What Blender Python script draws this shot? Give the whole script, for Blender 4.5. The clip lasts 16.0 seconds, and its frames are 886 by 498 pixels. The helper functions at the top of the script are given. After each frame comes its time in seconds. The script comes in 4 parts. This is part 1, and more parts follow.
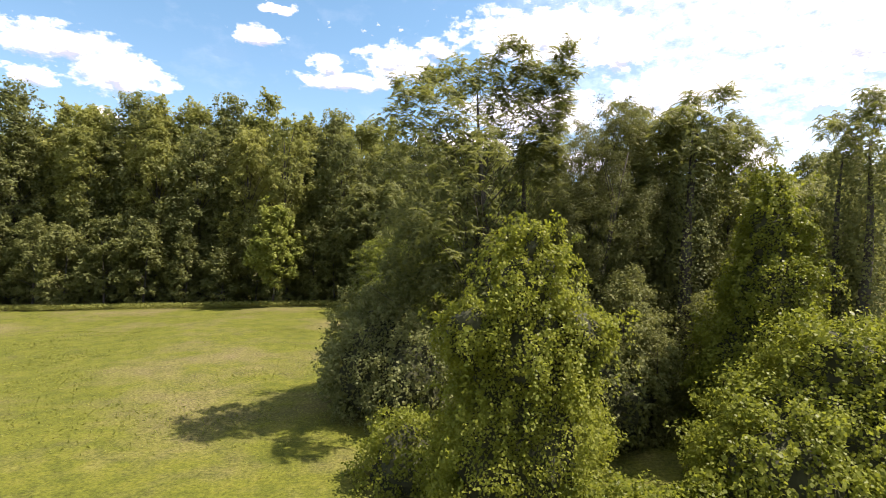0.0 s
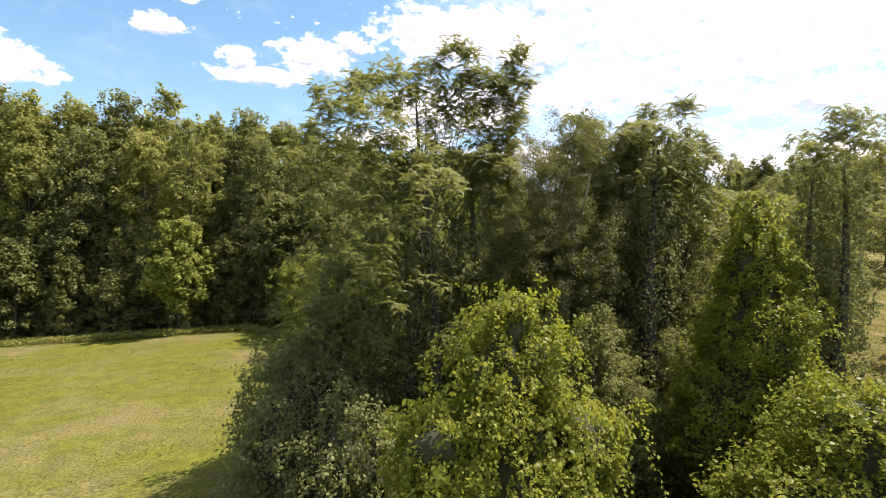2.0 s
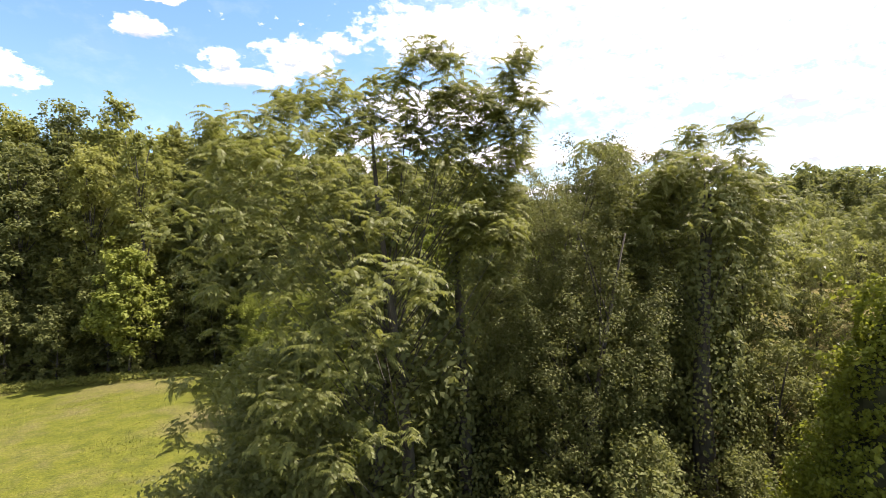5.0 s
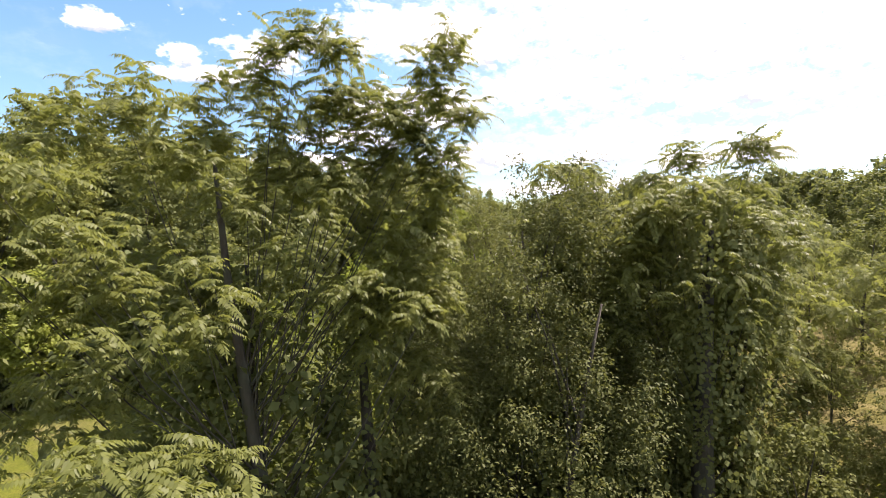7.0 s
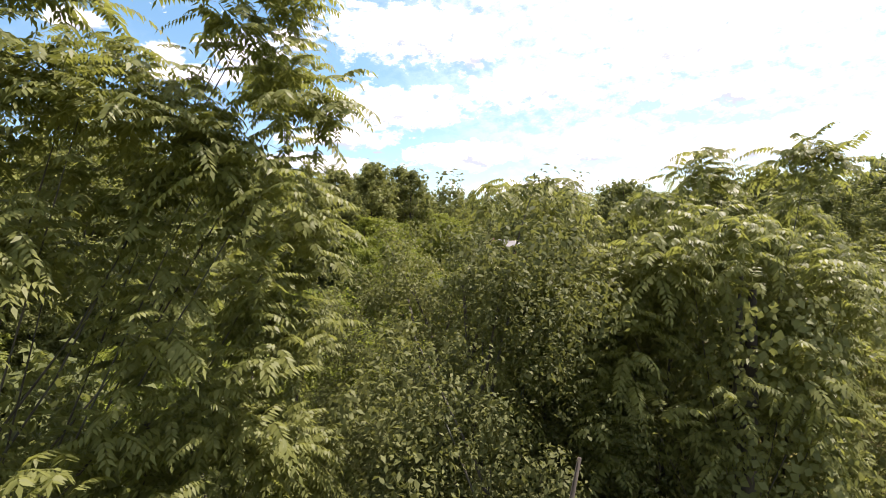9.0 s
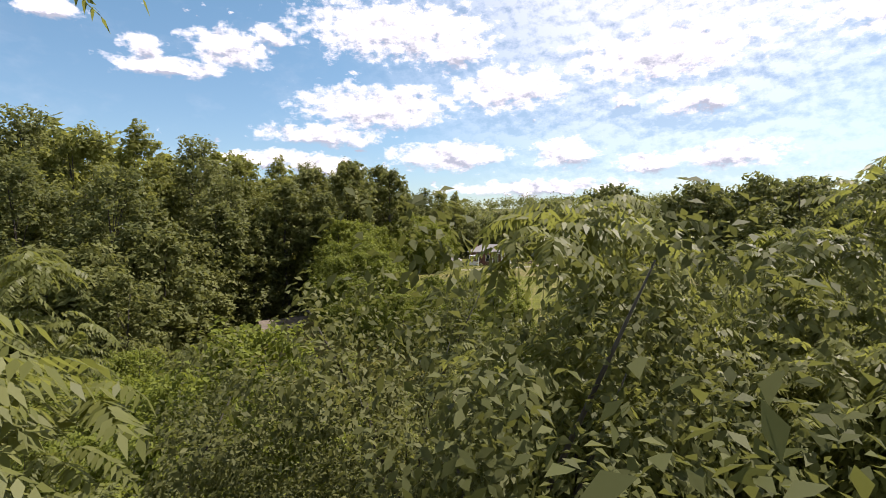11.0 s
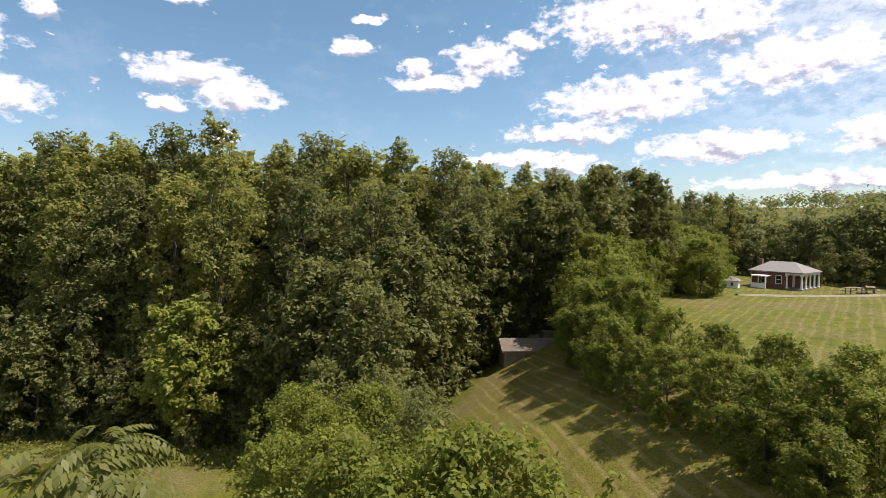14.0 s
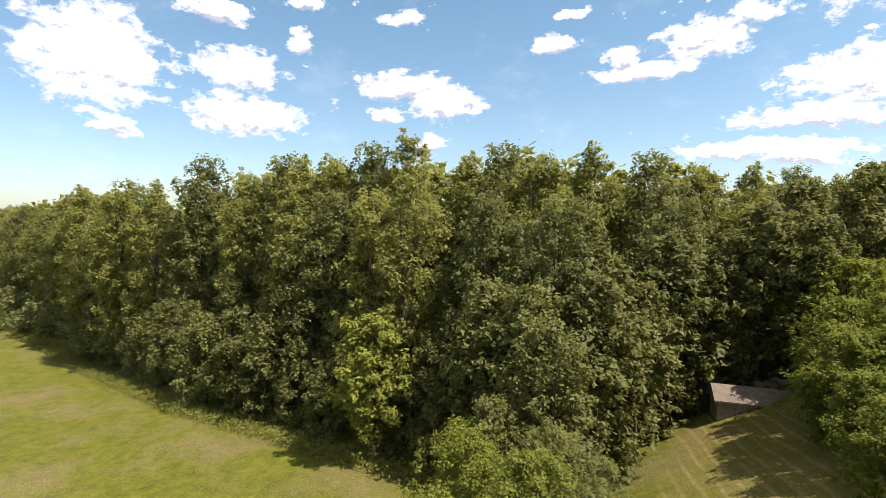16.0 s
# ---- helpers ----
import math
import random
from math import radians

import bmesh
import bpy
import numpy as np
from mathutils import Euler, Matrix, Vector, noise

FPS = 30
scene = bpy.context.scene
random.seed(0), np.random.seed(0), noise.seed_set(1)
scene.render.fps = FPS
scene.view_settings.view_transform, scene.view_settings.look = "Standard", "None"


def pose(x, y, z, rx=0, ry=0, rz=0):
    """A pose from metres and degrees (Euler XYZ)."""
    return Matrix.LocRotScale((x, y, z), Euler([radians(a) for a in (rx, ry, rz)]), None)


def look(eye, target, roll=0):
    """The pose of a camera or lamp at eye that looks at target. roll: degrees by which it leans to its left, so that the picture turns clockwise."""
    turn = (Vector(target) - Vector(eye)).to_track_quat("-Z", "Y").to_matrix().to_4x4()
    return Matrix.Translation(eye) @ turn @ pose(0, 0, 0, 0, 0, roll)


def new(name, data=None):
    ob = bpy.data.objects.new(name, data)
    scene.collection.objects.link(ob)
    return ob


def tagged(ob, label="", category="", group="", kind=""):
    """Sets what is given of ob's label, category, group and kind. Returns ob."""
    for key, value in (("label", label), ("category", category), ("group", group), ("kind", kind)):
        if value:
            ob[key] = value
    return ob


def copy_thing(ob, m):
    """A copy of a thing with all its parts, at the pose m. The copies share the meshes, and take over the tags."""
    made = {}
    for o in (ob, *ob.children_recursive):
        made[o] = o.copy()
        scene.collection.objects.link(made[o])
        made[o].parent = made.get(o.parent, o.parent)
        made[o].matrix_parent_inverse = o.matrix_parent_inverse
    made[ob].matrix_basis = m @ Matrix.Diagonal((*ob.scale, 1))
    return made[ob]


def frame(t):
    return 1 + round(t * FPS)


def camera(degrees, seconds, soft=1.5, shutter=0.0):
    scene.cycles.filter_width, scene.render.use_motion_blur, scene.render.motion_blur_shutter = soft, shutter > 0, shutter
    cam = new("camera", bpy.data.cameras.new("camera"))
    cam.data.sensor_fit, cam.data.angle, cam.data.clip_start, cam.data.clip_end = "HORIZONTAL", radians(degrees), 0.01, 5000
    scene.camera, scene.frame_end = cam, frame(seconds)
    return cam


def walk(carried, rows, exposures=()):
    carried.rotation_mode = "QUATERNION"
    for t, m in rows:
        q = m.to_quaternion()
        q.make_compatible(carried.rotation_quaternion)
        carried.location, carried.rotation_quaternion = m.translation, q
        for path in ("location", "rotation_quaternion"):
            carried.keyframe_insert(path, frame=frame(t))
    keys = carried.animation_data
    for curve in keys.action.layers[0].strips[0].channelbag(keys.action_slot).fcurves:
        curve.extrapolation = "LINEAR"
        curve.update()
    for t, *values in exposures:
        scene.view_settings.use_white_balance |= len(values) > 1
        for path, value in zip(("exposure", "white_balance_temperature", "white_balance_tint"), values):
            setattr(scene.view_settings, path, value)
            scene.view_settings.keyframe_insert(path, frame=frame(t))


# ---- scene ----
UNIT = 1.3     # the plan is laid out in units of 1.3 m
cam = camera(84.0, 16.0, soft=0.45)
# seconds, eye, target, roll
PATH = [
    (0, (0.00, 0.00, 7.00), (0.18, 19.99, 6.32), 2.35),
    (0.5, (-0.23, 0.86, 7.32), (1.08, 20.81, 6.66), 2.01),
    (1, (-0.37, 1.71, 7.67), (1.58, 21.60, 6.99), 1.70),
    (1.5, (-0.43, 2.57, 8.04), (2.04, 22.40, 7.33), 1.25),
    (2, (-0.41, 3.40, 8.41), (2.78, 23.13, 7.69), 0.81),
    (2.5, (-0.32, 4.28, 8.83), (3.58, 23.89, 8.07), 0.50),
    (3, (-0.15, 5.19, 9.24), (3.79, 24.78, 8.46), 0.23),
    (5.5, (1.26, 9.54, 10.87), (4.63, 29.24, 10.15), -0.54),
    (6, (1.77, 10.48, 11.20), (4.92, 30.21, 10.48), -0.79),
    (6.5, (2.33, 11.42, 11.50), (5.91, 31.08, 10.77), -0.84),
    (7, (2.85, 12.30, 11.77), (7.64, 31.70, 10.98), -0.88),
    (7.5, (3.40, 13.17, 12.04), (9.08, 32.32, 11.14), -1.00),
    (8, (3.95, 14.02, 12.28), (9.77, 33.13, 11.35), -1.35),
    (8.5, (4.52, 14.87, 12.45), (10.07, 34.06, 11.55), -1.43),
    (9, (5.10, 15.75, 12.58), (10.35, 35.03, 11.74), -1.34),
    (9.5, (5.72, 16.69, 12.72), (11.05, 35.95, 11.89), -1.29),
    (10, (6.26, 17.59, 12.89), (12.04, 36.71, 12.04), -1.17),
    (12.3, (6.04, 21.75, 13.50), (11.90, 40.85, 12.64), 0.16),
    (12.5, (6.04, 22.07, 13.60), (11.37, 41.33, 12.75), 0.16),
    (13, (6.05, 22.78, 13.86), (8.85, 42.56, 12.99), 0.15),
    (13.5, (6.10, 23.46, 14.15), (5.56, 43.44, 13.29), 0.22),
    (14, (6.18, 24.16, 14.48), (2.60, 43.82, 13.60), 0.23),
    (14.5, (6.28, 24.93, 14.78), (0.34, 44.01, 13.93), 0.14),
    (15, (6.39, 25.76, 15.11), (-0.81, 44.40, 14.26), 0.04),
    (15.5, (6.29, 26.59, 15.52), (-2.36, 44.60, 14.61), 0.12),
    (16, (6.06, 27.44, 15.92), (-4.79, 44.21, 14.93), 0.61),
]
walk(cam, [(t, look(Vector(eye) * UNIT, Vector(target) * UNIT, roll)) for t, eye, target, roll in PATH],
     [(0.0, 1.34, 6560, 24), (5.0, 1.50, 6560, 24), (9.0, 1.40, 6540, 24), (10.0, 1.24, 6520, 24), (12.3, 0.45, 6440, 22), (13.5, 0.65, 6520, 22), (15.0, 0.98, 6740, 22), (16.0, 1.13, 6800, 22)])

# ---- sky, clouds and sun ----
SUN_AZ, SUN_EL = radians(82), radians(60)     # azimuth from +y towards +x
world = bpy.data.worlds.new("sky")
scene.world = world
world.use_nodes = True
wn, wl = world.node_tree.nodes, world.node_tree.links
wn.clear()


def wmath(op, a, b=None, c=None, clamp=False):
    n = wn.new("ShaderNodeMath")
    n.operation, n.use_clamp = op, clamp
    for i, v in enumerate((a, b, c)):
        if v is None:
            continue
        if isinstance(v, (int, float)):
            n.inputs[i].default_value = v
        else:
            wl.new(v, n.inputs[i])
    return n.outputs[0]


# Cumulus banks: azimuth, elevation, half width, half height in degrees
CLOUDS = [
    (-37.8, 15.4, 5.6, 1.6), (-33.2, 13.8, 5.0, 1.9), (-39.8, 12.2, 2.3, 0.8), (-49.0, 19.2, 1.6, 1.1), (-19.0, 22.4, 2.1, 0.5),
    (-20.7, 19.4, 2.7, 1.0), (-5.7, 18.4, 4.6, 1.7), (-1.2, 20.2, 2.4, 1.2), (-11.3, 16.0, 6.0, 1.0), (-13.2, 17.4, 1.9, 1.4),
    (-34.5, 9.2, 1.7, 0.9), (-2.7, 7.8, 5.4, 0.8), (3.7, 7.2, 3.9, 1.2), (-67.8, 15.2, 6.2, 4.5),
    (-55.6, 15.7, 5.0, 2.1), (-54.5, 11.2, 6.2, 2.0), (-57.6, 21.0, 3.8, 1.1), (-48.6, 22.9, 2.6, 0.9), (-66.6, 9.3, 2.1, 1.1),
    (-37.4, 22.2, 2.8, 0.8), (12.8, 21.5, 13.0, 3.0), (19.1, 19.2, 5.0, 1.7), (41.3, 17.8, 12.7, 3.3), (25.3, 15.5, 8.0, 2.6),
    (10.2, 13.5, 10.3, 2.4), (3.8, 10.4, 7.9, 1.1), (18.3, 8.2, 7.9, 1.7), (31.3, 8.3, 4.1, 1.8), (44.8, 12.7, 5.3, 1.6),
]
CLOUDS += [(39.8, 6.9, 3.7, 1.0), (47.6, 7.1, 5.7, 1.6), (2.5, 7.4, 4.6, 0.9), (28.9, 4.5, 11.4, 0.9), (37.6, 13.3, 1.4, 0.8),
           (62, 20, 12, 5), (80, 12, 9, 3), (105, 24, 12, 5), (-95, 14, 9, 3), (-120, 22, 11, 4), (150, 15, 10, 3), (-160, 26, 12, 5)]

tc = wn.new("ShaderNodeTexCoord")
sep = wn.new("ShaderNodeSeparateXYZ")
wl.new(tc.outputs["Generated"], sep.inputs[0])
az = wmath("MULTIPLY", wmath("ARCTAN2", sep.outputs[0], sep.outputs[1]), 57.2958)
el = wmath("MULTIPLY", wmath("ARCSINE", sep.outputs[2]), 57.2958)
comb = wn.new("ShaderNodeCombineXYZ")
wl.new(az, comb.inputs[0]), wl.new(el, comb.inputs[1])


def wnoise(scale, detail, rough, shift=(0, 0, 0)):
    m = wn.new("ShaderNodeMapping")
    m.inputs["Location"].default_value = shift
    m.inputs["Scale"].default_value = (1.0, 1.6, 1.0)
    wl.new(comb.outputs[0], m.inputs[0])
    n = wn.new("ShaderNodeTexNoise")
    n.inputs["Scale"].default_value, n.inputs["Detail"].default_value, n.inputs["Roughness"].default_value = scale, detail, rough
    wl.new(m.outputs[0], n.inputs[0])
    return n


warp = wnoise(0.28, 2.0, 0.5)
wv = wn.new("ShaderNodeVectorMath")
wv.operation = "MULTIPLY_ADD"
wl.new(warp.outputs["Color"], wv.inputs[0])
wv.inputs[1].default_value, wv.inputs[2].default_value = (3.0, 1.6, 0), (-1.5, -0.8, 0)
warp_fine = wnoise(0.95, 3.0, 0.6, (5, 17, 0))
wf = wn.new("ShaderNodeVectorMath")
wf.operation = "MULTIPLY_ADD"
wl.new(warp_fine.outputs["Color"], wf.inputs[0]), wl.new(wv.outputs[0], wf.inputs[2])
wf.inputs[1].default_value = (1.9, 1.1, 0)
wadd = wn.new("ShaderNodeVectorMath")
wadd.operation = "ADD"
wl.new(comb.outputs[0], wadd.inputs[0]), wl.new(wf.outputs[0], wadd.inputs[1])


def cloud_field(rise):
    """How far outside the nearest bank a direction lies, rise degrees further up."""
    found = None
    for a, e, w, h in CLOUDS:
        w, h = w * 1.05, h * 1.17
        ma = wn.new("ShaderNodeVectorMath")
        ma.operation = "MULTIPLY_ADD"
        wl.new(wadd.outputs[0], ma.inputs[0])
        ma.inputs[1].default_value, ma.inputs[2].default_value = (1 / w, 1 / h, 0), (-(a + 0.95) / w, (rise - e - 0.55) / h, 0)
        dt = wn.new("ShaderNodeVectorMath")
        dt.operation = "LENGTH"
        wl.new(ma.outputs[0], dt.inputs[0])
        found = dt.outputs["Value"] if found is None else wmath("SMOOTH_MIN", found, dt.outputs["Value"], 0.12)
    return found


field, field_up = cloud_field(0.0), cloud_field(0.7)
puff = wnoise(0.5, 9.0, 0.66)
puff_lit = wnoise(0.5, 9.0, 0.66, (0.4, 1.3, 0))
dens = wmath("ADD", wmath("SUBTRACT", 1.0, field), wmath("MULTIPLY", wmath("SUBTRACT", puff.outputs["Fac"], 0.5), 1.9))
wisp = wnoise(0.12, 5.0, 0.62, (11, 3, 0))
bits = wnoise(0.30, 6.0, 0.6, (31, 7, 0))
dens = wmath("MAXIMUM", dens, wmath("MULTIPLY", wmath("SUBTRACT", bits.outputs["Fac"], 0.655), 7.0))
cover = wmath("MULTIPLY", wmath("SUBTRACT", dens, 0.03), 2.3, clamp=True)
thin = wmath("MULTIPLY", wmath("SUBTRACT", wisp.outputs["Fac"], 0.52), 1.2, clamp=True)
veil_d = wn.new("ShaderNodeVectorMath")
veil_d.operation = "MULTIPLY_ADD"
wl.new(comb.outputs[0], veil_d.inputs[0])
veil_d.inputs[1].default_value, veil_d.inputs[2].default_value = (1 / 42, 1 / 31, 0), (-45 / 42, -29 / 31, 0)
veil_l = wn.new("ShaderNodeVectorMath")
veil_l.operation = "LENGTH"
wl.new(veil_d.outputs[0], veil_l.inputs[0])
veil = wmath("MULTIPLY", wmath("SUBTRACT", 1.0, veil_l.outputs["Value"], clamp=True), 0.9)
cover = wmath("MAXIMUM", cover, wmath("MULTIPLY", thin, 0.35))
cover = wmath("MAXIMUM", cover, veil)
# the same broken cumulus goes on unseen overhead and behind, added as fill light
rise = wmath("MAXIMUM", sep.outputs[2], 0.12)
deck = wn.new("ShaderNodeCombineXYZ")
wl.new(wmath("DIVIDE", sep.outputs[0], rise), deck.inputs[0]), wl.new(wmath("DIVIDE", sep.outputs[1], rise), deck.inputs[1])
dn = wn.new("ShaderNodeTexNoise")
dn.inputs["Scale"].default_value, dn.inputs["Detail"].default_value, dn.inputs["Roughness"].default_value = 1.6, 6.0, 0.6
wl.new(deck.outputs[0], dn.inputs[0])
beyond = wmath("MAXIMUM", wmath("MULTIPLY", wmath("SUBTRACT", el, 27.0), 0.2, clamp=True), wmath("MULTIPLY", wmath("SUBTRACT", -0.1, sep.outputs[1]), 6.0, clamp=True))
heap = wmath("MULTIPLY", wmath("SUBTRACT", dn.outputs["Fac"], 0.46), 8.0, clamp=True)
cover = wmath("MAXIMUM", cover, wmath("MULTIPLY", heap, beyond))
# white heads, grey undersides
relief = wmath("MULTIPLY_ADD", wmath("SUBTRACT", puff.outputs["Fac"], puff_lit.outputs["Fac"]), 2.8, 0.80)
under = wmath("MULTIPLY", wmath("SUBTRACT", field, field_up), 1.9, clamp=True)
heavy = wmath("MULTIPLY", wmath("SUBTRACT", dens, 0.7), 0.5, clamp=True)
tone = wmath("SUBTRACT", wmath("SUBTRACT", relief, under), heavy, clamp=True)
cramp = wn.new("ShaderNodeValToRGB")
cramp.color_ramp.elements[0].position, cramp.color_ramp.elements[0].color = 0.05, (0.305, 0.335, 0.385, 1)
cramp.color_ramp.elements[1].position, cramp.color_ramp.elements[1].color = 0.86, (0.80, 0.795, 0.785, 1)
wl.new(tone, cramp.inputs[0])
sky = wn.new("ShaderNodeTexSky")
sky.sky_type, sky.sun_disc = "NISHITA", False
sky.sun_elevation, sky.sun_rotation = SUN_EL, SUN_AZ
sky.air_density, sky.dust_density, sky.ozone_density = 1.0, 1.0, 1.3
skyamp = wn.new("ShaderNodeVectorMath")
skyamp.operation = "SCALE"
skyamp.inputs["Scale"].default_value = 0.086
skytint = wn.new("ShaderNodeVectorMath")
skytint.operation = "MULTIPLY"
tone_up = wn.new("ShaderNodeMix")
tone_up.data_type = "RGBA"
tone_up.inputs["A"].default_value, tone_up.inputs["B"].default_value = (0.90, 1.02, 1.0, 1), (0.80, 1.08, 1.0, 1)
wl.new(wmath("MULTIPLY", wmath("SUBTRACT", el, 2.0), 0.05, clamp=True), tone_up.inputs["Factor"])
wl.new(tone_up.outputs["Result"], skytint.inputs[1])
wl.new(sky.outputs[0], skytint.inputs[0])
wl.new(skytint.outputs[0], skyamp.inputs[0])
mixc = wn.new("ShaderNodeMix")
mixc.data_type = "RGBA"
wl.new(cover, mixc.inputs["Factor"]), wl.new(skyamp.outputs[0], mixc.inputs["A"]), wl.new(cramp.outputs[0], mixc.inputs["B"])
bg = wn.new("ShaderNodeBackground")
wl.new(mixc.outputs["Result"], bg.inputs[0])
wout = wn.new("ShaderNodeOutputWorld")
wl.new(bg.outputs[0], wout.inputs[0])

sun = new("sun", bpy.data.lights.new("sun", "SUN"))
sun.data.energy, sun.data.angle, sun.data.color = 5.0, radians(0.6), (1.0, 0.95, 0.86)
sun.matrix_world = look((120, 80, 200), (120 - 100 * math.sin(SUN_AZ) * math.cos(SUN_EL), 80 - 100 * math.cos(SUN_AZ) * math.cos(SUN_EL), 200 - 100 * math.sin(SUN_EL)))


# ---- materials ----
def material(name):
    m = bpy.data.materials.new(name)
    m.use_nodes = True
    m.node_tree.nodes.clear()
    return m, m.node_tree.nodes, m.node_tree.links


def ramp(nodes, links, source, *stops):
    r = nodes.new("ShaderNodeValToRGB")
    while len(r.color_ramp.elements) < len(stops):
        r.color_ramp.elements.new(0.5)
    for e, (p, c) in zip(r.color_ramp.elements, stops):
        e.position, e.color = p, (*c, 1)
    links.new(source, r.inputs[0])
    return r.outputs[0]


def noise_tex(nodes, links, scale, detail=3.0, rough=0.55, coords="Object", stretch=None):
    t = nodes.new("ShaderNodeTexCoord")
    n = nodes.new("ShaderNodeTexNoise")
    n.inputs["Scale"].default_value, n.inputs["Detail"].default_value, n.inputs["Roughness"].default_value = scale, detail, rough
    if stretch:
        mp = nodes.new("ShaderNodeMapping")
        mp.inputs["Scale"].default_value = stretch
        links.new(t.outputs[coords], mp.inputs[0]), links.new(mp.outputs[0], n.inputs[0])
    else:
        links.new(t.outputs[coords], n.inputs[0])
    return n.outputs["Fac"]


def mix(nodes, links, fac, a, b, blend="MIX"):
    m = nodes.new("ShaderNodeMix")
    m.data_type, m.blend_type = "RGBA", blend
    for key, v in (("Factor", fac), ("A", a), ("B", b)):
        if isinstance(v, (int, float)):
            m.inputs[key].default_value = v
        elif isinstance(v, tuple):
            m.inputs[key].default_value = (*v, 1)
        else:
            links.new(v, m.inputs[key])
    return m.outputs["Result"]


def leaf_material(name, dark, mid, light, through_light=0.35, gloss=0.6, shine=0.13):
    """Two-sided leaves: each leaf takes its own tone, each tree a shift of its own."""
    m, nd, ln = material(name)
    geo, info = nd.new("ShaderNodeNewGeometry"), nd.new("ShaderNodeObjectInfo")
    tone = ramp(nd, ln, geo.outputs["Random Per Island"], (0.0, tuple((a + b) / 2 for a, b in zip(dark, mid))), (0.5, mid), (1.0, tuple((a + b) / 2 for a, b in zip(mid, light))))
    hue = nd.new("ShaderNodeHueSaturation")
    mr = nd.new("ShaderNodeMapRange")
    ln.new(info.outputs["Random"], mr.inputs[0])
    mr.inputs[3].default_value, mr.inputs[4].default_value = 0.490, 0.508
    mv = nd.new("ShaderNodeMapRange")
    ln.new(info.outputs["Random"], mv.inputs[0])
    mv.inputs[3].default_value, mv.inputs[4].default_value = 1.24, 0.80
    ln.new(mr.outputs[0], hue.inputs["Hue"]), ln.new(mv.outputs[0], hue.inputs["Value"])
    ln.new(tone, hue.inputs["Color"])
    patch = noise_tex(nd, ln, 0.45, 2.0)
    col = mix(nd, ln, ramp(nd, ln, patch, (0.35, (0, 0, 0)), (0.7, (0.5, 0.5, 0.5))), hue.outputs[0], light)
    pb = nd.new("ShaderNodeBsdfPrincipled")
    ln.new(col, pb.inputs["Base Color"])
    pb.inputs["Roughness"].default_value = gloss
    pb.inputs["Specular IOR Level"].default_value = shine
    tr = nd.new("ShaderNodeBsdfTranslucent")
    warm = mix(nd, ln, 0.5, col, (light[0] * 1.5, light[1] * 1.5, light[2] * 0.8))
    ln.new(warm, tr.inputs[0])
    ms = nd.new("ShaderNodeMixShader")
    ms.inputs[0].default_value = through_light
    out = nd.new("ShaderNodeOutputMaterial")
    ln.new(pb.outputs[0], ms.inputs[1]), ln.new(tr.outputs[0], ms.inputs[2]), ln.new(ms.outputs[0], out.inputs[0])
    return m


def solid_material(name, a, b, scale, rough=0.8, bump=0.3, stretch=None, c=None, spec=0.3):
    m, nd, ln = material(name)
    n1 = noise_tex(nd, ln, scale, 5.0, 0.6, stretch=stretch)
    n2 = noise_tex(nd, ln, scale * 0.17, 3.0, 0.55)
    col = ramp(nd, ln, n1, (0.3, a), (0.7, b))
    if c:
        col = mix(nd, ln, ramp(nd, ln, n2, (0.45, (0, 0, 0)), (0.68, (0.8, 0.8, 0.8))), col, c)
    pb = nd.new("ShaderNodeBsdfPrincipled")
    ln.new(col, pb.inputs["Base Color"])
    pb.inputs["Roughness"].default_value, pb.inputs["Specular IOR Level"].default_value = rough, spec
    bp = nd.new("ShaderNodeBump")
    bp.inputs["Strength"].default_value, bp.inputs["Distance"].default_value = bump, 0.05
    ln.new(n1, bp.inputs["Height"]), ln.new(bp.outputs[0], pb.inputs["Normal"])
    out = nd.new("ShaderNodeOutputMaterial")
    ln.new(pb.outputs[0], out.inputs[0])
    return m


LEAF_FOREST = leaf_material("forest_leaf", (0.091, 0.106, 0.030), (0.159, 0.173, 0.048), (0.247, 0.252, 0.076), 0.48)
# darker copy for dark-leaved trees, and for foliage whose shade is painted in
LEAF_DARK_SHADED = leaf_material("dark_and_shaded_leaf", (0.063, 0.074, 0.027), (0.104, 0.120, 0.041), (0.164, 0.173, 0.063), 0.42)
LEAF_SHRUB = leaf_material("shrub_leaf", (0.062, 0.073, 0.022), (0.103, 0.116, 0.034), (0.164, 0.171, 0.058), 0.42)
LEAF_YELLOW = leaf_material("yellowing_leaf", (0.081, 0.105, 0.020), (0.137, 0.163, 0.030), (0.206, 0.229, 0.047), 0.44)
LEAF_SUMAC = leaf_material("compound_leaf", (0.064, 0.076, 0.021), (0.117, 0.130, 0.032), (0.192, 0.201, 0.060), 0.48, 0.5, 0.22)
LEAF_VINE = leaf_material("vine_leaf", (0.067, 0.082, 0.012), (0.122, 0.144, 0.019), (0.210, 0.229, 0.032), 0.46, 0.46)
LEAF_THICKET = leaf_material("thicket_leaf", (0.065, 0.085, 0.016), (0.114, 0.138, 0.022), (0.186, 0.211, 0.037), 0.44)
LEAF_OLIVE = leaf_material("olive_leaf", (0.043, 0.052, 0.018), (0.079, 0.089, 0.028), (0.133, 0.138, 0.048), 0.38)
LEAF_WEED = leaf_material("weed_leaf", (0.081, 0.099, 0.019), (0.125, 0.138, 0.028), (0.183, 0.184, 0.044), 0.38, 0.6)
BARK = solid_material("bark", (0.030, 0.025, 0.019), (0.080, 0.067, 0.052), 9.0, 0.9, 0.7, (1, 1, 0.22), (0.075, 0.08, 0.055))
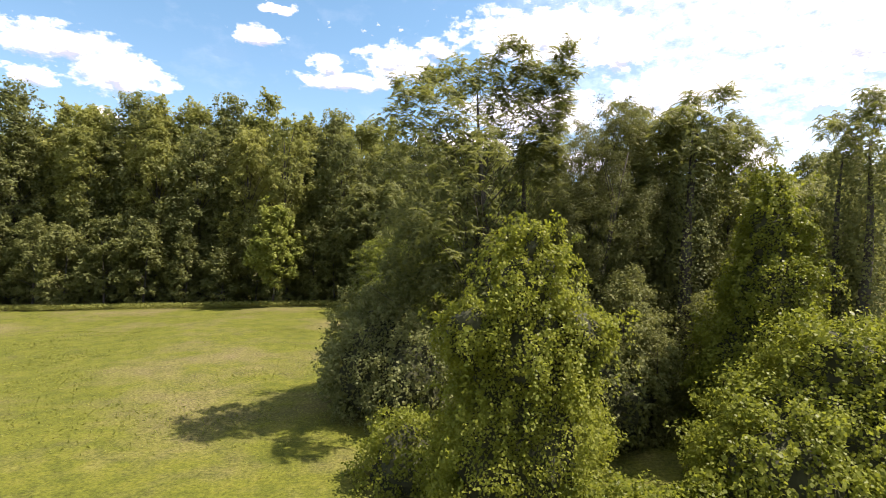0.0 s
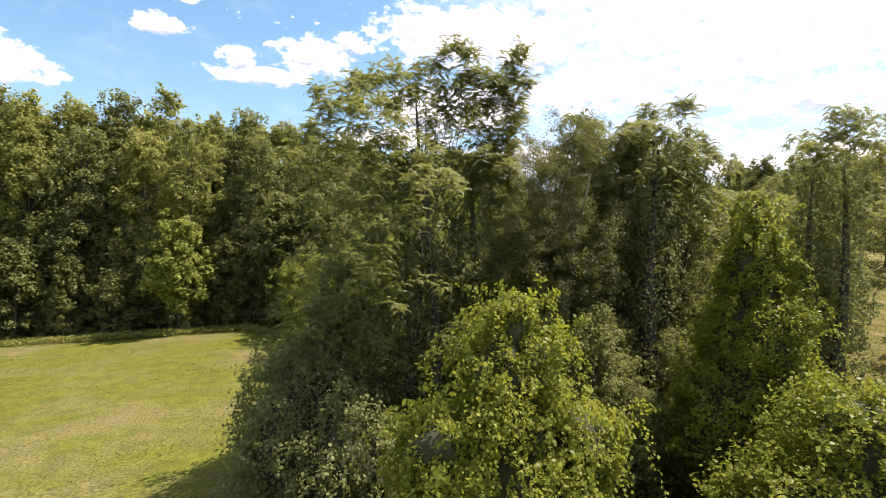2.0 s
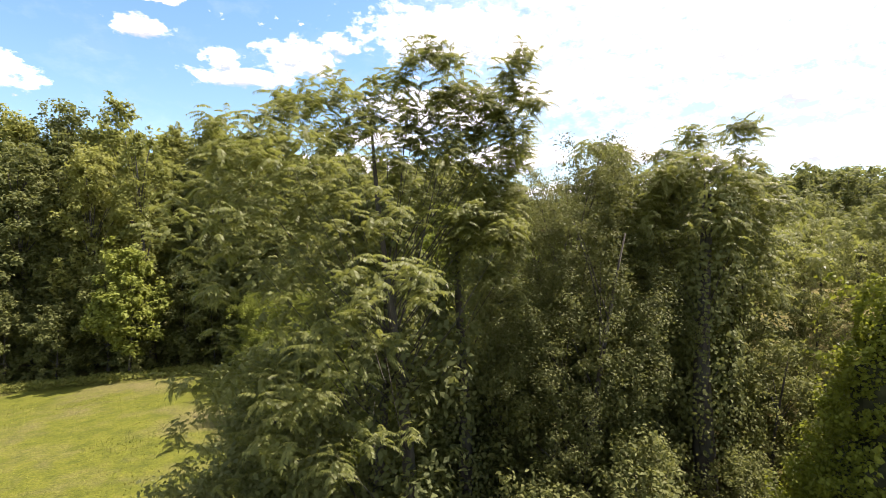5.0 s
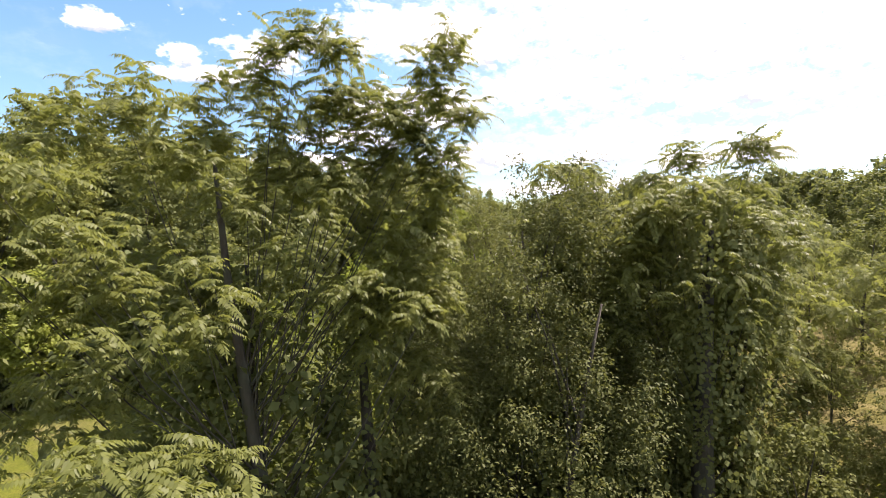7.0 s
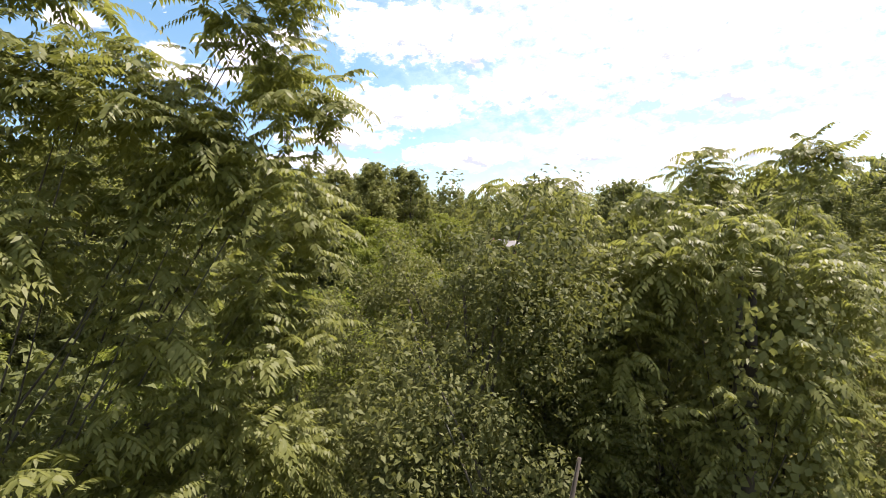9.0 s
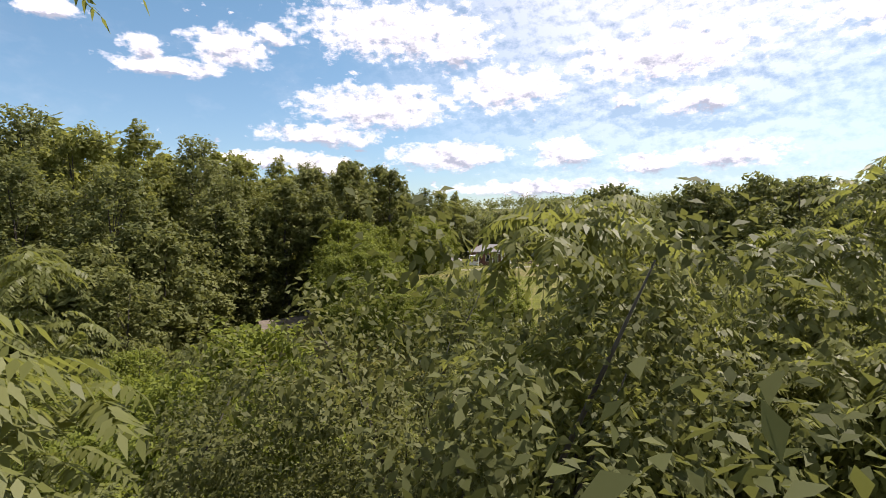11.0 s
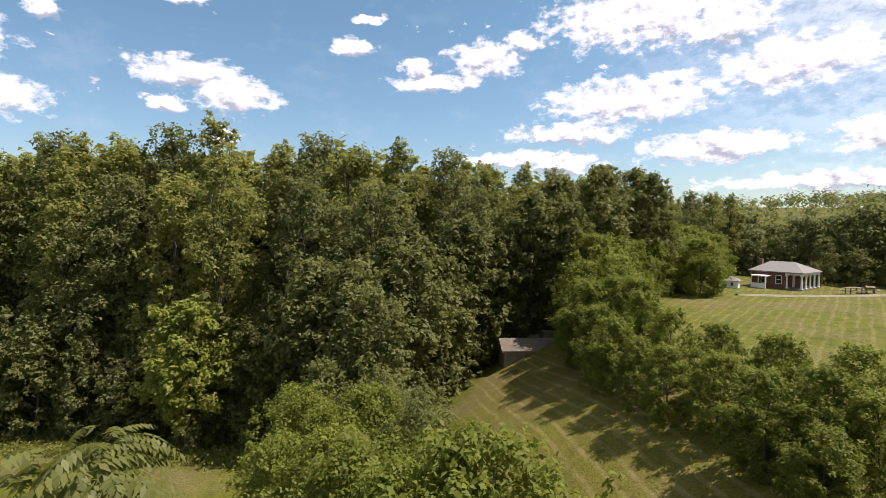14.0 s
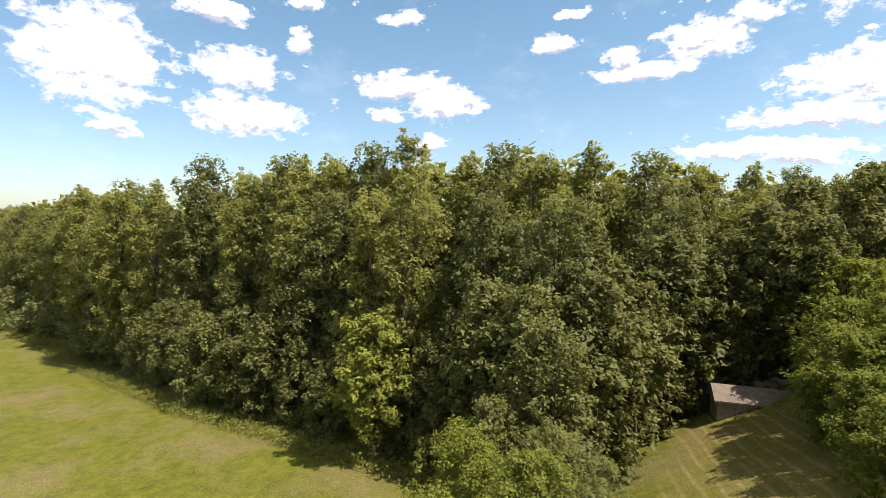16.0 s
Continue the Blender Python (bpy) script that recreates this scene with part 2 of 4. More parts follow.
# near-black green: the shade inside the vine mounds as a colour
VINE_CORE = solid_material("shaded_vine_core", (0.020, 0.022, 0.009), (0.050, 0.052, 0.020), 3.0, 0.95, 0.8)


# ---- meshes and parts ----
def link_mesh(name, me, mat, parent=None, label=""):
    me.materials.append(mat)
    ob = new(name, me)
    if parent:
        ob.parent = parent
    if label:
        ob["label"] = label
    return ob


def part(name, bm, mat, parent=None, label=""):
    me = bpy.data.meshes.new(name)
    bm.to_mesh(me)
    bm.free()
    return link_mesh(name, me, mat, parent, label)


def quad_mesh(name, quads):
    """A mesh of loose quads from an array of shape (n, 4, 3)."""
    n = len(quads)
    me = bpy.data.meshes.new(name)
    me.vertices.add(4 * n), me.loops.add(4 * n), me.polygons.add(n)
    me.vertices.foreach_set("co", quads.astype(np.float32).ravel())
    me.loops.foreach_set("vertex_index", np.arange(4 * n, dtype=np.int32))
    me.polygons.foreach_set("loop_start", np.arange(0, 4 * n, 4, dtype=np.int32))
    me.update(calc_edges=True)
    return me


def tri_mesh(name, tris):
    """A mesh of loose triangles from an array of shape (n, 3, 3)."""
    n = len(tris)
    me = bpy.data.meshes.new(name)
    me.vertices.add(3 * n), me.loops.add(3 * n), me.polygons.add(n)
    me.vertices.foreach_set("co", tris.astype(np.float32).ravel())
    me.loops.foreach_set("vertex_index", np.arange(3 * n, dtype=np.int32))
    me.polygons.foreach_set("loop_start", np.arange(0, 3 * n, 3, dtype=np.int32))
    me.update(calc_edges=True)
    return me


def unit(v):
    return v / np.maximum(np.linalg.norm(v, axis=-1, keepdims=True), 1e-9)


def leaf_quads(rng, pos, nrm, size, slim=0.55, droop=0.25):
    """One pointed leaf at each place, its face along nrm, its tip hanging a little."""
    n = len(pos)
    axis = rng.normal(size=(n, 3))
    axis[:, 2] -= droop * 2
    axis = unit(axis - (axis * nrm).sum(1, keepdims=True) * nrm)
    side = np.cross(nrm, axis)
    s = size[:, None]
    base, tip = pos - axis * s * 0.5, pos + axis * s * 0.5 - nrm * s * 0.12
    left, right = pos + side * s * slim * 0.5 + nrm * s * 0.07, pos - side * s * slim * 0.5 + nrm * s * 0.07
    return np.stack([base, left, tip, right], 1)


def small_leaves(rng, pos, nrm, size, slim=0.7):
    """Small pointed leaves of one triangle each, for crowns some way off."""
    n = len(pos)
    axis = rng.normal(size=(n, 3))
    axis[:, 2] -= 0.5
    axis = unit(axis - (axis * nrm).sum(1, keepdims=True) * nrm)
    side = np.cross(nrm, axis)
    s = size[:, None]
    return np.stack([pos - axis * s * 0.3 + side * s * slim * 0.5, pos - axis * s * 0.3 - side * s * slim * 0.5, pos + axis * s * 0.7], 1)


def clump_leaves(rng, centres, radii, count, size, flat=0.9, up=0.7, slim=0.7, pointed=False):
    """Leaves through many small ragged clumps, thickest in their outer shells."""
    k = np.maximum(5, (count * (radii / radii.mean()) ** 2).astype(int))
    c, r = np.repeat(centres, k, 0), np.repeat(radii, k)[:, None]
    n = len(c)
    d = unit(rng.normal(size=(n, 3)))
    lobe = np.repeat(rng.normal(size=(len(centres), 3)), k, 0)
    stretch = 1 + 0.45 * (d * unit(lobe)).sum(1, keepdims=True)
    pos = c + d * r * stretch * (0.25 + 0.95 * rng.random((n, 1)) ** 0.8) * np.array([1, 1, flat])
    nrm = unit(d * 0.7 + np.array([0, 0, up]) + rng.normal(size=(n, 3)) * 0.42)
    size = size * (0.6 + 0.8 * rng.random(n))
    return leaf_quads(rng, pos, nrm, size, slim, 0.5) if pointed else small_leaves(rng, pos, nrm, size, slim)


def tube(verts, faces, pts, radii, sides=7):
    start = len(verts)
    pts = [Vector(p) for p in pts]
    for i, p in enumerate(pts):
        d = (pts[min(i + 1, len(pts) - 1)] - pts[max(i - 1, 0)]).normalized()
        u = d.orthogonal().normalized()
        v = d.cross(u)
        for k in range(sides):
            a = 2 * math.pi * k / sides
            verts.append(p + (u * math.cos(a) + v * math.sin(a)) * radii[i])
    for i in range(len(pts) - 1):
        for k in range(sides):
            a, b = start + i * sides + k, start + i * sides + (k + 1) % sides
            faces.append((a, b, b + sides, a + sides))
    top = start + (len(pts) - 1) * sides
    faces.append(tuple(range(top, top + sides)))


def trunk_mesh(rng, height, radius, targets, lean=0.04, low=0.25, sides=8, limb=0.36, reach=0.78, arch=0.10):
    """A tapered, slightly bent trunk with a limb to each of the targets."""
    verts, faces = [], []
    bend = rng.normal(size=2) * lean * height
    line = []
    for i in range(9):
        f = i / 8
        line.append(Vector((bend[0] * f * f + 0.012 * height * math.sin(6 * f + 9 * bend[1]), bend[1] * f * f, height * f - 0.35 * (i == 0))))
    tube(verts, faces, line, [radius * (1.35 if i == 0 else 1) * (1 - 0.88 * (i / 8) ** 1.1) for i in range(9)], sides)
    for t in targets:
        t = Vector(t)
        f = min(0.92, max(low, (t.z / height) * reach - 0.06))
        k = min(7, int(f * 8))
        s = line[k].lerp(line[k + 1], f * 8 - k)
        midp = s.lerp(t, 0.5) + Vector((0, 0, arch * (t - s).length))
        r = radius * limb * (1 - f * 0.6)
        tube(verts, faces, [s, s.lerp(midp, 0.55), midp, midp.lerp(t, 0.6), t], [r, r * 0.8, r * 0.6, r * 0.42, r * 0.15], 5)
    me = bpy.data.meshes.new("trunk")
    me.from_pydata([tuple(v) for v in verts], [], faces)
    me.update()
    for p in me.polygons:
        p.use_smooth = True
    return me


def empty_thing(name, label, category, group="", kind=""):
    return tagged(new(name), label, category, group, kind)


def broadleaf(name, seed, height, spread, low, clumps, clump_r, per_clump, leaf, mat, label, category, group, peak=0.55, ragged=0.25, slim=0.7, pointed=False):
    """A broadleaf tree or shrub: trunk with limbs and a crown of leafy clumps."""
    rng = np.random.default_rng(seed)
    f = rng.random(clumps) ** 0.8
    z = low + (height - low) * f
    shape = np.where(f < peak, 0.62 + 0.38 * np.sin(f / peak * math.pi / 2), np.maximum(np.cos(np.maximum(f - peak, 0) / (1 - peak) * math.pi / 2 * 0.93), 0) ** 0.75)
    ang = rng.random(clumps) * 2 * math.pi
    rr = spread * shape * (0.35 + 0.65 * rng.random(clumps) ** 0.45) * (1 + ragged * rng.normal(size=clumps) * 0.5)
    boughs = np.stack([rr * np.cos(ang), rr * np.sin(ang), z], 1)
    r0 = clump_r * (0.6 + 0.8 * rng.random(clumps)) * np.where(f > 0.72, 1 - 0.7 * (f - 0.72), 1)
    boughs[:, 2] = np.minimum(boughs[:, 2], height - r0 * 0.9) + np.where(f > 0.85, rng.normal(size=clumps) * 0.025 * height, 0)
    # each bough carries three sprays of leaves, a little longer than wide
    c = np.repeat(boughs, 3, 0) + rng.normal(size=(clumps * 3, 3)) * np.repeat(r0, 3)[:, None] * np.array([0.5, 0.5, 0.62])
    r = np.repeat(r0, 3) * rng.uniform(0.42, 0.78, clumps * 3)
    thing = empty_thing(name, label, category, group)
    pick = rng.choice(clumps, min(clumps, 16), replace=False)
    link_mesh("trunk", trunk_mesh(rng, height * 0.92, max(0.06, height * 0.0125), boughs[pick]), BARK, thing)
    leaves = clump_leaves(rng, c, r, per_clump / 3, leaf, slim=slim, pointed=pointed)
    link_mesh("crown", quad_mesh("crown", leaves) if pointed else tri_mesh("crown", leaves), mat, thing)
    return thing


def compound_leaves(rng, base, direction, length, pairs=6, droop=0.45):
    """Feather-shaped leaves: a drooping rib with leaflets to both sides."""
    d = unit(direction)
    side = unit(np.cross(d, np.array([0, 0, 1.0])) + rng.normal(size=d.shape) * 0.12)
    out, L = [], length[:, None]
    hang = droop + 0.45 * rng.random((len(base), 1))

    def rib(t):
        return base + d * L * t + np.array([0, 0, -1.0]) * L * hang * t * t
    for j in range(pairs + 1):
        t = 0.16 + 0.84 * j / pairs
        p = rib(t)
        ahead = unit(rib(t + 0.05) - p)
        grow = 0.23 * (1 - 0.5 * abs(t - 0.4)) if j < pairs else 0.20
        for sgn in ((1, -1) if j < pairs else (0,)):
            a = unit(side * sgn * 0.95 + ahead * (0.42 if sgn else 1) + np.array([0, 0, -0.55]) + rng.normal(size=d.shape) * 0.10)
            w = unit(np.cross(a, np.cross(side, ahead) + rng.normal(size=d.shape) * 0.25))
            s = L * grow
            tip, mid = p + a * s - np.array([0, 0, 0.10]) * s, p + a * s * 0.34
            out.append(np.stack([p, mid + w * s * 0.19, tip, mid - w * s * 0.19], 1))
    side2 = side * L * 0.008
    out.append(np.stack([base - side2, base + side2, rib(1.0) + side2, rib(1.0) - side2], 1))
    return np.concatenate(out)


def tuft_points(rng, tufts, per_tuft, rise=0.42):
    """Leaf bases and directions for umbrella-like tufts at the twig ends."""
    k = len(tufts)
    base = np.repeat(tufts, per_tuft, 0) + rng.normal(size=(k * per_tuft, 3)) * 0.05
    base[:, 2] -= rng.random(k * per_tuft) * 0.30
    a = rng.random(k * per_tuft) * 2 * math.pi
    d = np.stack([np.cos(a), np.sin(a), rise + rng.normal(size=k * per_tuft) * 0.34], 1)
    return base, d


def sumac_tree(name, seed, clusters, leaf, per_tuft, base_r, label, group="", tuft_density=1.0, mat=None, trunk_low=0.2, pairs=10, droop=0.45):
    """A tree with feather-shaped leaves. clusters: (x, y, z, rx, rz, tufts) crown lobes relative to the foot."""
    rng = np.random.default_rng(seed)
    tufts, targets = [], []
    for x, y, z, rx, rz, n in clusters:
        n = int(n * tuft_density)
        d = unit(rng.normal(size=(n, 3)))
        d[:, 2] = np.abs(d[:, 2]) * np.where(rng.random(n) < 0.8, 1, -0.7)
        p = np.array([x, y, z]) + d * (0.5 + 0.5 * rng.random((n, 1)) ** 0.5) * np.array([rx, rx, rz])
        tufts.append(p)
        targets += [p[i] - np.array([0, 0, 0.15]) for i in rng.choice(n, min(n, max(1, n // 14)), replace=False)]
    tufts = np.concatenate(tufts)
    height = tufts[:, 2].max()
    thing = empty_thing(name, label, "tree", group)
    link_mesh("trunk", trunk_mesh(rng, height * 0.86, base_r, targets, 0.018, trunk_low, 8, 0.11, 0.72, -0.06), BARK, thing)
    b, d = tuft_points(rng, tufts, per_tuft)
    L = leaf * (0.7 + 0.6 * rng.random(len(b)))
    link_mesh("crown", quad_mesh("crown", compound_leaves(rng, b, d, L, pairs, droop)), mat or LEAF_SUMAC, thing)
    return thing


def vine_mound(name, seed, lobes, leaves_per_m2, leaf, strands, label, mat=None, group=""):
    """A mass of climbing vines over a dark core that paints its shaded inside. lobes: (x, y, z, rx, ry, rz) relative to
    the foot.
    """
    rng = np.random.default_rng(seed)
    thing = empty_thing(name, label, "vine thicket", group)
    # solid core, coloured dark to give the shade between the leaves
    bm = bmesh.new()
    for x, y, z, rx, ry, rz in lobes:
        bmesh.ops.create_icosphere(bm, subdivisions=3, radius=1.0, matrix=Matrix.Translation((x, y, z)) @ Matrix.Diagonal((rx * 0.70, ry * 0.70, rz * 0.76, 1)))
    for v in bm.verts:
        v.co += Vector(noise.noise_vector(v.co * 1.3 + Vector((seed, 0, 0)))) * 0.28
    part("stem_mass", bm, VINE_CORE, thing, "dark core under the leaves, standing in for the shaded inside")
    L = np.array(lobes)
    quads = []
    for x, y, z, rx, ry, rz in lobes:
        area = 4 * math.pi * ((rx * ry) ** 1.6 / 3 + (rx * rz) ** 1.6 / 3 + (ry * rz) ** 1.6 / 3) ** (1 / 1.6)
        n = int(area * leaves_per_m2)
        d = unit(rng.normal(size=(n, 3)))
        c, r = np.array([x, y, z]), np.array([rx, ry, rz])
        bump = np.array([noise.noise(Vector(q * r * 1.1 + c)) for q in d])[:, None]
        fine = np.array([noise.noise(Vector((q * r + c) * 2.7)) for q in d])[:, None]
        pos = c + d * r * (0.88 + 0.36 * bump + 0.34 * fine + 0.20 * rng.random((n, 1)) ** 2)
        inside = np.zeros(n, bool)
        for l in L:
            if tuple(l[:3]) != (x, y, z):
                inside |= (((pos - l[:3]) / l[3:]) ** 2).sum(1) < 0.72
        keep = ~inside & (pos[:, 2] > 0.05) & (fine[:, 0] > -0.36)
        pos, d2 = pos[keep], unit((d / r)[keep])
        nrm = unit(d2 * 0.5 + np.array([0, 0, 0.5]) + rng.normal(size=pos.shape) * 0.62)
        quads.append(leaf_quads(rng, pos, nrm, leaf * (0.6 + 0.8 * rng.random(len(pos))), 0.78, 0.4))
    link_mesh("leaves", quad_mesh("leaves", np.concatenate(quads)), mat or LEAF_VINE, thing)
    for i in range(strands):
        x, y, z, rx, ry, rz = lobes[rng.integers(len(lobes))]
        a, e = rng.random() * 2 * math.pi, 0.15 + 0.75 * rng.random()
        p = np.array([x + rx * math.cos(a) * math.cos(e), y + ry * math.sin(a) * math.cos(e), z + rz * math.sin(e)])
        out = np.array([math.cos(a), math.sin(a), 0])
        n = rng.integers(24, 60)
        t = np.sort(rng.random(n))[:, None]
        reach, fall = 0.35 + 0.6 * rng.random(), (-0.5 + 0.7 * rng.random()) if i % 3 == 0 else 0.5 + 1.4 * rng.random()
        pos = p + out * reach * np.sqrt(t) + np.array([0, 0, 1.0]) * (0.22 * np.sin(t * 3) - fall * t ** 1.6) + rng.normal(size=(n, 3)) * 0.045
        nrm = unit(out * 0.6 + np.array([0, 0, 0.5]) + rng.normal(size=(n, 3)) * 0.4)
        link_mesh("hanging_vine", quad_mesh("hanging_vine", leaf_quads(rng, pos, nrm, leaf * (0.9 + 0.6 * rng.random(n)), 0.75, 0.7)), mat or LEAF_VINE, thing)
    return thing


# ---- ground ----
def land(x, y):
    """Height of the ground: a gently tilted meadow, a bank up to the lawn by the house, and wooded hills far off."""
    base = -0.8 - 0.035 * (np.clip(y, 5, 60) - 30) + 0.055 * np.clip(x + 12, -60, 0)
    s = np.clip((0.75 * x + 0.3 * (np.clip(y, -20, 48) - 40) + 4) / 20, 0, 1)
    z = base + (7.6 - base) * s * s * (3 - 2 * s)
    far = np.clip((np.hypot(x - 10, y - 20) - 170) / 350, 0, 1)
    side = np.clip((x + 0.25 * y - 70) / 220, 0, 1)
    return z + far * far * (3 - 2 * far) * side * 26


def ground():
    rng = np.random.default_rng(5)
    xs = np.concatenate([np.linspace(-4000, -160, 14), np.linspace(-150, 150, 101), np.linspace(160, 4000, 14)])
    ys = np.concatenate([np.linspace(-4000, -70, 12), np.linspace(-60, 220, 95), np.linspace(232, 4000, 14)])
    X, Y = np.meshgrid(xs, ys)
    Z = land(X, Y)
    near = (np.abs(X) < 150) & (Y > -60) & (Y < 220)
    lumps = np.array([noise.noise(Vector((a * 0.11, b * 0.11, 0.3))) for a, b in zip(X.ravel(), Y.ravel())]).reshape(X.shape)
    Z = Z + near * lumps * 0.14
    me = bpy.data.meshes.new("ground")
    w, h = len(xs), len(ys)
    i = np.arange(w * h).reshape(h, w)
    f = np.stack([i[:-1, :-1], i[:-1, 1:], i[1:, 1:], i[1:, :-1]], -1).reshape(-1, 4)
    me.from_pydata(np.stack([X, Y, Z], -1).reshape(-1, 3).tolist(), [], f.tolist())
    for p in me.polygons:
        p.use_smooth = True
    m, nd, ln = material("meadow_grass")
    big = noise_tex(nd, ln, 0.13, 5.0, 0.68)
    mid = noise_tex(nd, ln, 1.1, 5.0, 0.65)
    fine = noise_tex(nd, ln, 9.0, 4.0, 0.7)
    green = ramp(nd, ln, mid, (0.3, (0.065, 0.076, 0.007)), (0.55, (0.108, 0.115, 0.011)), (0.8, (0.143, 0.134, 0.022)))
    dry = ramp(nd, ln, fine, (0.3, (0.112, 0.084, 0.040)), (0.7, (0.205, 0.164, 0.080)))
    col = mix(nd, ln, ramp(nd, ln, big, (0.46, (0, 0, 0)), (0.68, (0.78, 0.78, 0.78))), green, dry)
    blade = ramp(nd, ln, fine, (0.3, (0.38, 0.40, 0.36)), (0.62, (0.98, 0.98, 0.98)))
    col = mix(nd, ln, 1.0, col, blade, "MULTIPLY")
    # hay rows on the mown clearing and the lawn behind
    tcg = nd.new("ShaderNodeTexCoord")
    sx = nd.new("ShaderNodeSeparateXYZ")
    ln.new(tcg.outputs["Object"], sx.inputs[0])

    def hay(turn, scale, wander):
        mp = nd.new("ShaderNodeMapping")
        mp.inputs["Rotation"].default_value = (0, 0, radians(turn))
        ln.new(tcg.outputs["Object"], mp.inputs[0])
        wv2 = nd.new("ShaderNodeTexWave")
        wv2.inputs["Scale"].default_value, wv2.inputs["Distortion"].default_value, wv2.inputs["Detail"].default_value = scale, wander, 4.0
        wv2.inputs["Detail Scale"].default_value = 0.7
        ln.new(mp.outputs[0], wv2.inputs[0])
        return ramp(nd, ln, wv2.outputs["Fac"], (0.70, (0, 0, 0)), (0.98, (1, 1, 1)))

    def nmath(op, a, b):
        m2 = nd.new("ShaderNodeMath")
        m2.operation, m2.use_clamp = op, op == "MULTIPLY_ADD"
        for k, v in enumerate((a, b)):
            if isinstance(v, (int, float)):
                m2.inputs[k].default_value = v
            else:
                ln.new(v, m2.inputs[k])
        return m2.outputs[0]
    over = nmath("ADD", nmath("MULTIPLY", sx.outputs[0], 0.86), nmath("MULTIPLY", sx.outputs[1], 0.5))
    which = nd.new("ShaderNodeMapRange")
    ln.new(over, which.inputs[0])
    which.inputs[1].default_value, which.inputs[2].default_value = 38.0, 41.0
    mm = nd.new("ShaderNodeMapRange")
    ln.new(sx.outputs[2], mm.inputs[0])
    mm.inputs[1].default_value, mm.inputs[2].default_value, mm.inputs[4].default_value = 0.8, 2.0, 0.5
    patchy = ramp(nd, ln, mid, (0.35, (0.25, 0.25, 0.25)), (0.6, (1, 1, 1)))
    rows = mix(nd, ln, which.outputs[0], hay(-18, 0.40, 2.0), mix(nd, ln, 0.7, (0, 0, 0), hay(30, 0.40, 2.6)))
    rows = mix(nd, ln, 1.0, rows, patchy, "MULTIPLY")
    rows = mix(nd, ln, mm.outputs[0], (0, 0, 0), rows)
    flip = nd.new("ShaderNodeMapRange")
    ln.new(which.outputs[0], flip.inputs[0])
    flip.inputs[3].default_value, flip.inputs[4].default_value = 1.1, 0.0
    parched = nmath("MULTIPLY", mm.outputs[0], flip.outputs[0])
    col = mix(nd, ln, parched, col, mix(nd, ln, 0.6, col, ramp(nd, ln, fine, (0.3, (0.111, 0.083, 0.019)), (0.7, (0.174, 0.137, 0.037)))))
    col = mix(nd, ln, mix(nd, ln, 0.9, (0, 0, 0), rows), col, (0.225, 0.180, 0.080))
    pb = nd.new("ShaderNodeBsdfPrincipled")
    ln.new(col, pb.inputs["Base Color"])
    pb.inputs["Roughness"].default_value, pb.inputs["Specular IOR Level"].default_value = 0.9, 0.15
    bp = nd.new("ShaderNodeBump")
    bp.inputs["Strength"].default_value, bp.inputs["Distance"].default_value = 0.8, 0.08
    ln.new(fine, bp.inputs["Height"]), ln.new(bp.outputs[0], pb.inputs["Normal"])
    out = nd.new("ShaderNodeOutputMaterial")
    ln.new(pb.outputs[0], out.inputs[0])
    tagged(link_mesh("ground", me, m), "sunlit mown meadow grass with dry straw-coloured patches", "meadow", "", "structure")


ground()


def put(thing, x, y, turn=0.0, scale=1.0, sink=0.1):
    thing.matrix_basis = Matrix.LocRotScale((x, y, float(land(np.array(x), np.array(y))) - sink), Euler((0, 0, turn)), (scale, scale, scale))
    return thing


def again(thing, x, y, turn, scale=1.0, sink=0.1):
    c = copy_thing(thing, Matrix.Identity(4))
    return put(c, x, y, turn, scale, sink)


def stand(thing, x, y, top, native, turn=0.0, first=False):
    """A copy of a tree (or the tree itself), sized so that its tip reaches the height top."""
    k = (top - float(land(np.array(x), np.array(y))) + 0.1) / native
    return put(thing, x, y, turn, k) if first else again(thing, x, y, turn, k)


# ---- the wood behind the meadow ----
R = random.Random(11)
TALL = [broadleaf("tall_tree", 20 + i, h, s, low, n, cr, k, 0.34, LEAF_FOREST if i != 2 else LEAF_DARK_SHADED,
                  lab, "tree", "tall trees of the wood", pk)
        for i, (h, s, low, n, cr, k, pk, lab) in enumerate([
            (24.0, 3.6, 2.5, 190, 1.0, 84, 0.62, "tall green broadleaf tree in the dense wood"),
            (25.0, 3.0, 3.0, 165, 0.92, 84, 0.55, "tall slender broadleaf tree in the dense wood"),
            (23.0, 4.2, 2.5, 205, 1.05, 84, 0.64, "tall dark round-crowned tree in the dense wood"),
            (25.5, 3.2, 5.0, 125, 0.88, 84, 0.60, "tall tree with a loose airy crown in the wood")])]
BACK = [broadleaf("wood_tree", 40 + i, h, s, 3.0, 85, 1.5, 27, 1.0, LEAF_FOREST,
                  "tall broadleaf tree deep in the wood", "tree", "trees deep in the wood", 0.62)
        for i, (h, s) in enumerate([(24.5, 4.2), (26.0, 3.8)])]
UNDER = [broadleaf("young_tree", 60 + i, h, s, 0.2, n, cr, k, 0.27, LEAF_SHRUB, lab, "tree", "young trees along the wood's edge", pk)
         for i, (h, s, n, cr, k, pk, lab) in enumerate([
             (9.5, 2.3, 95, 0.62, 70, 0.42, "leafy grey-green young tree at the edge of the wood"),
             (8.0, 2.7, 95, 0.66, 70, 0.36, "broad leafy young tree at the edge of the wood"),
             (12.5, 2.7, 125, 0.72, 70, 0.48, "dark leafy understorey tree at the edge of the wood")])]
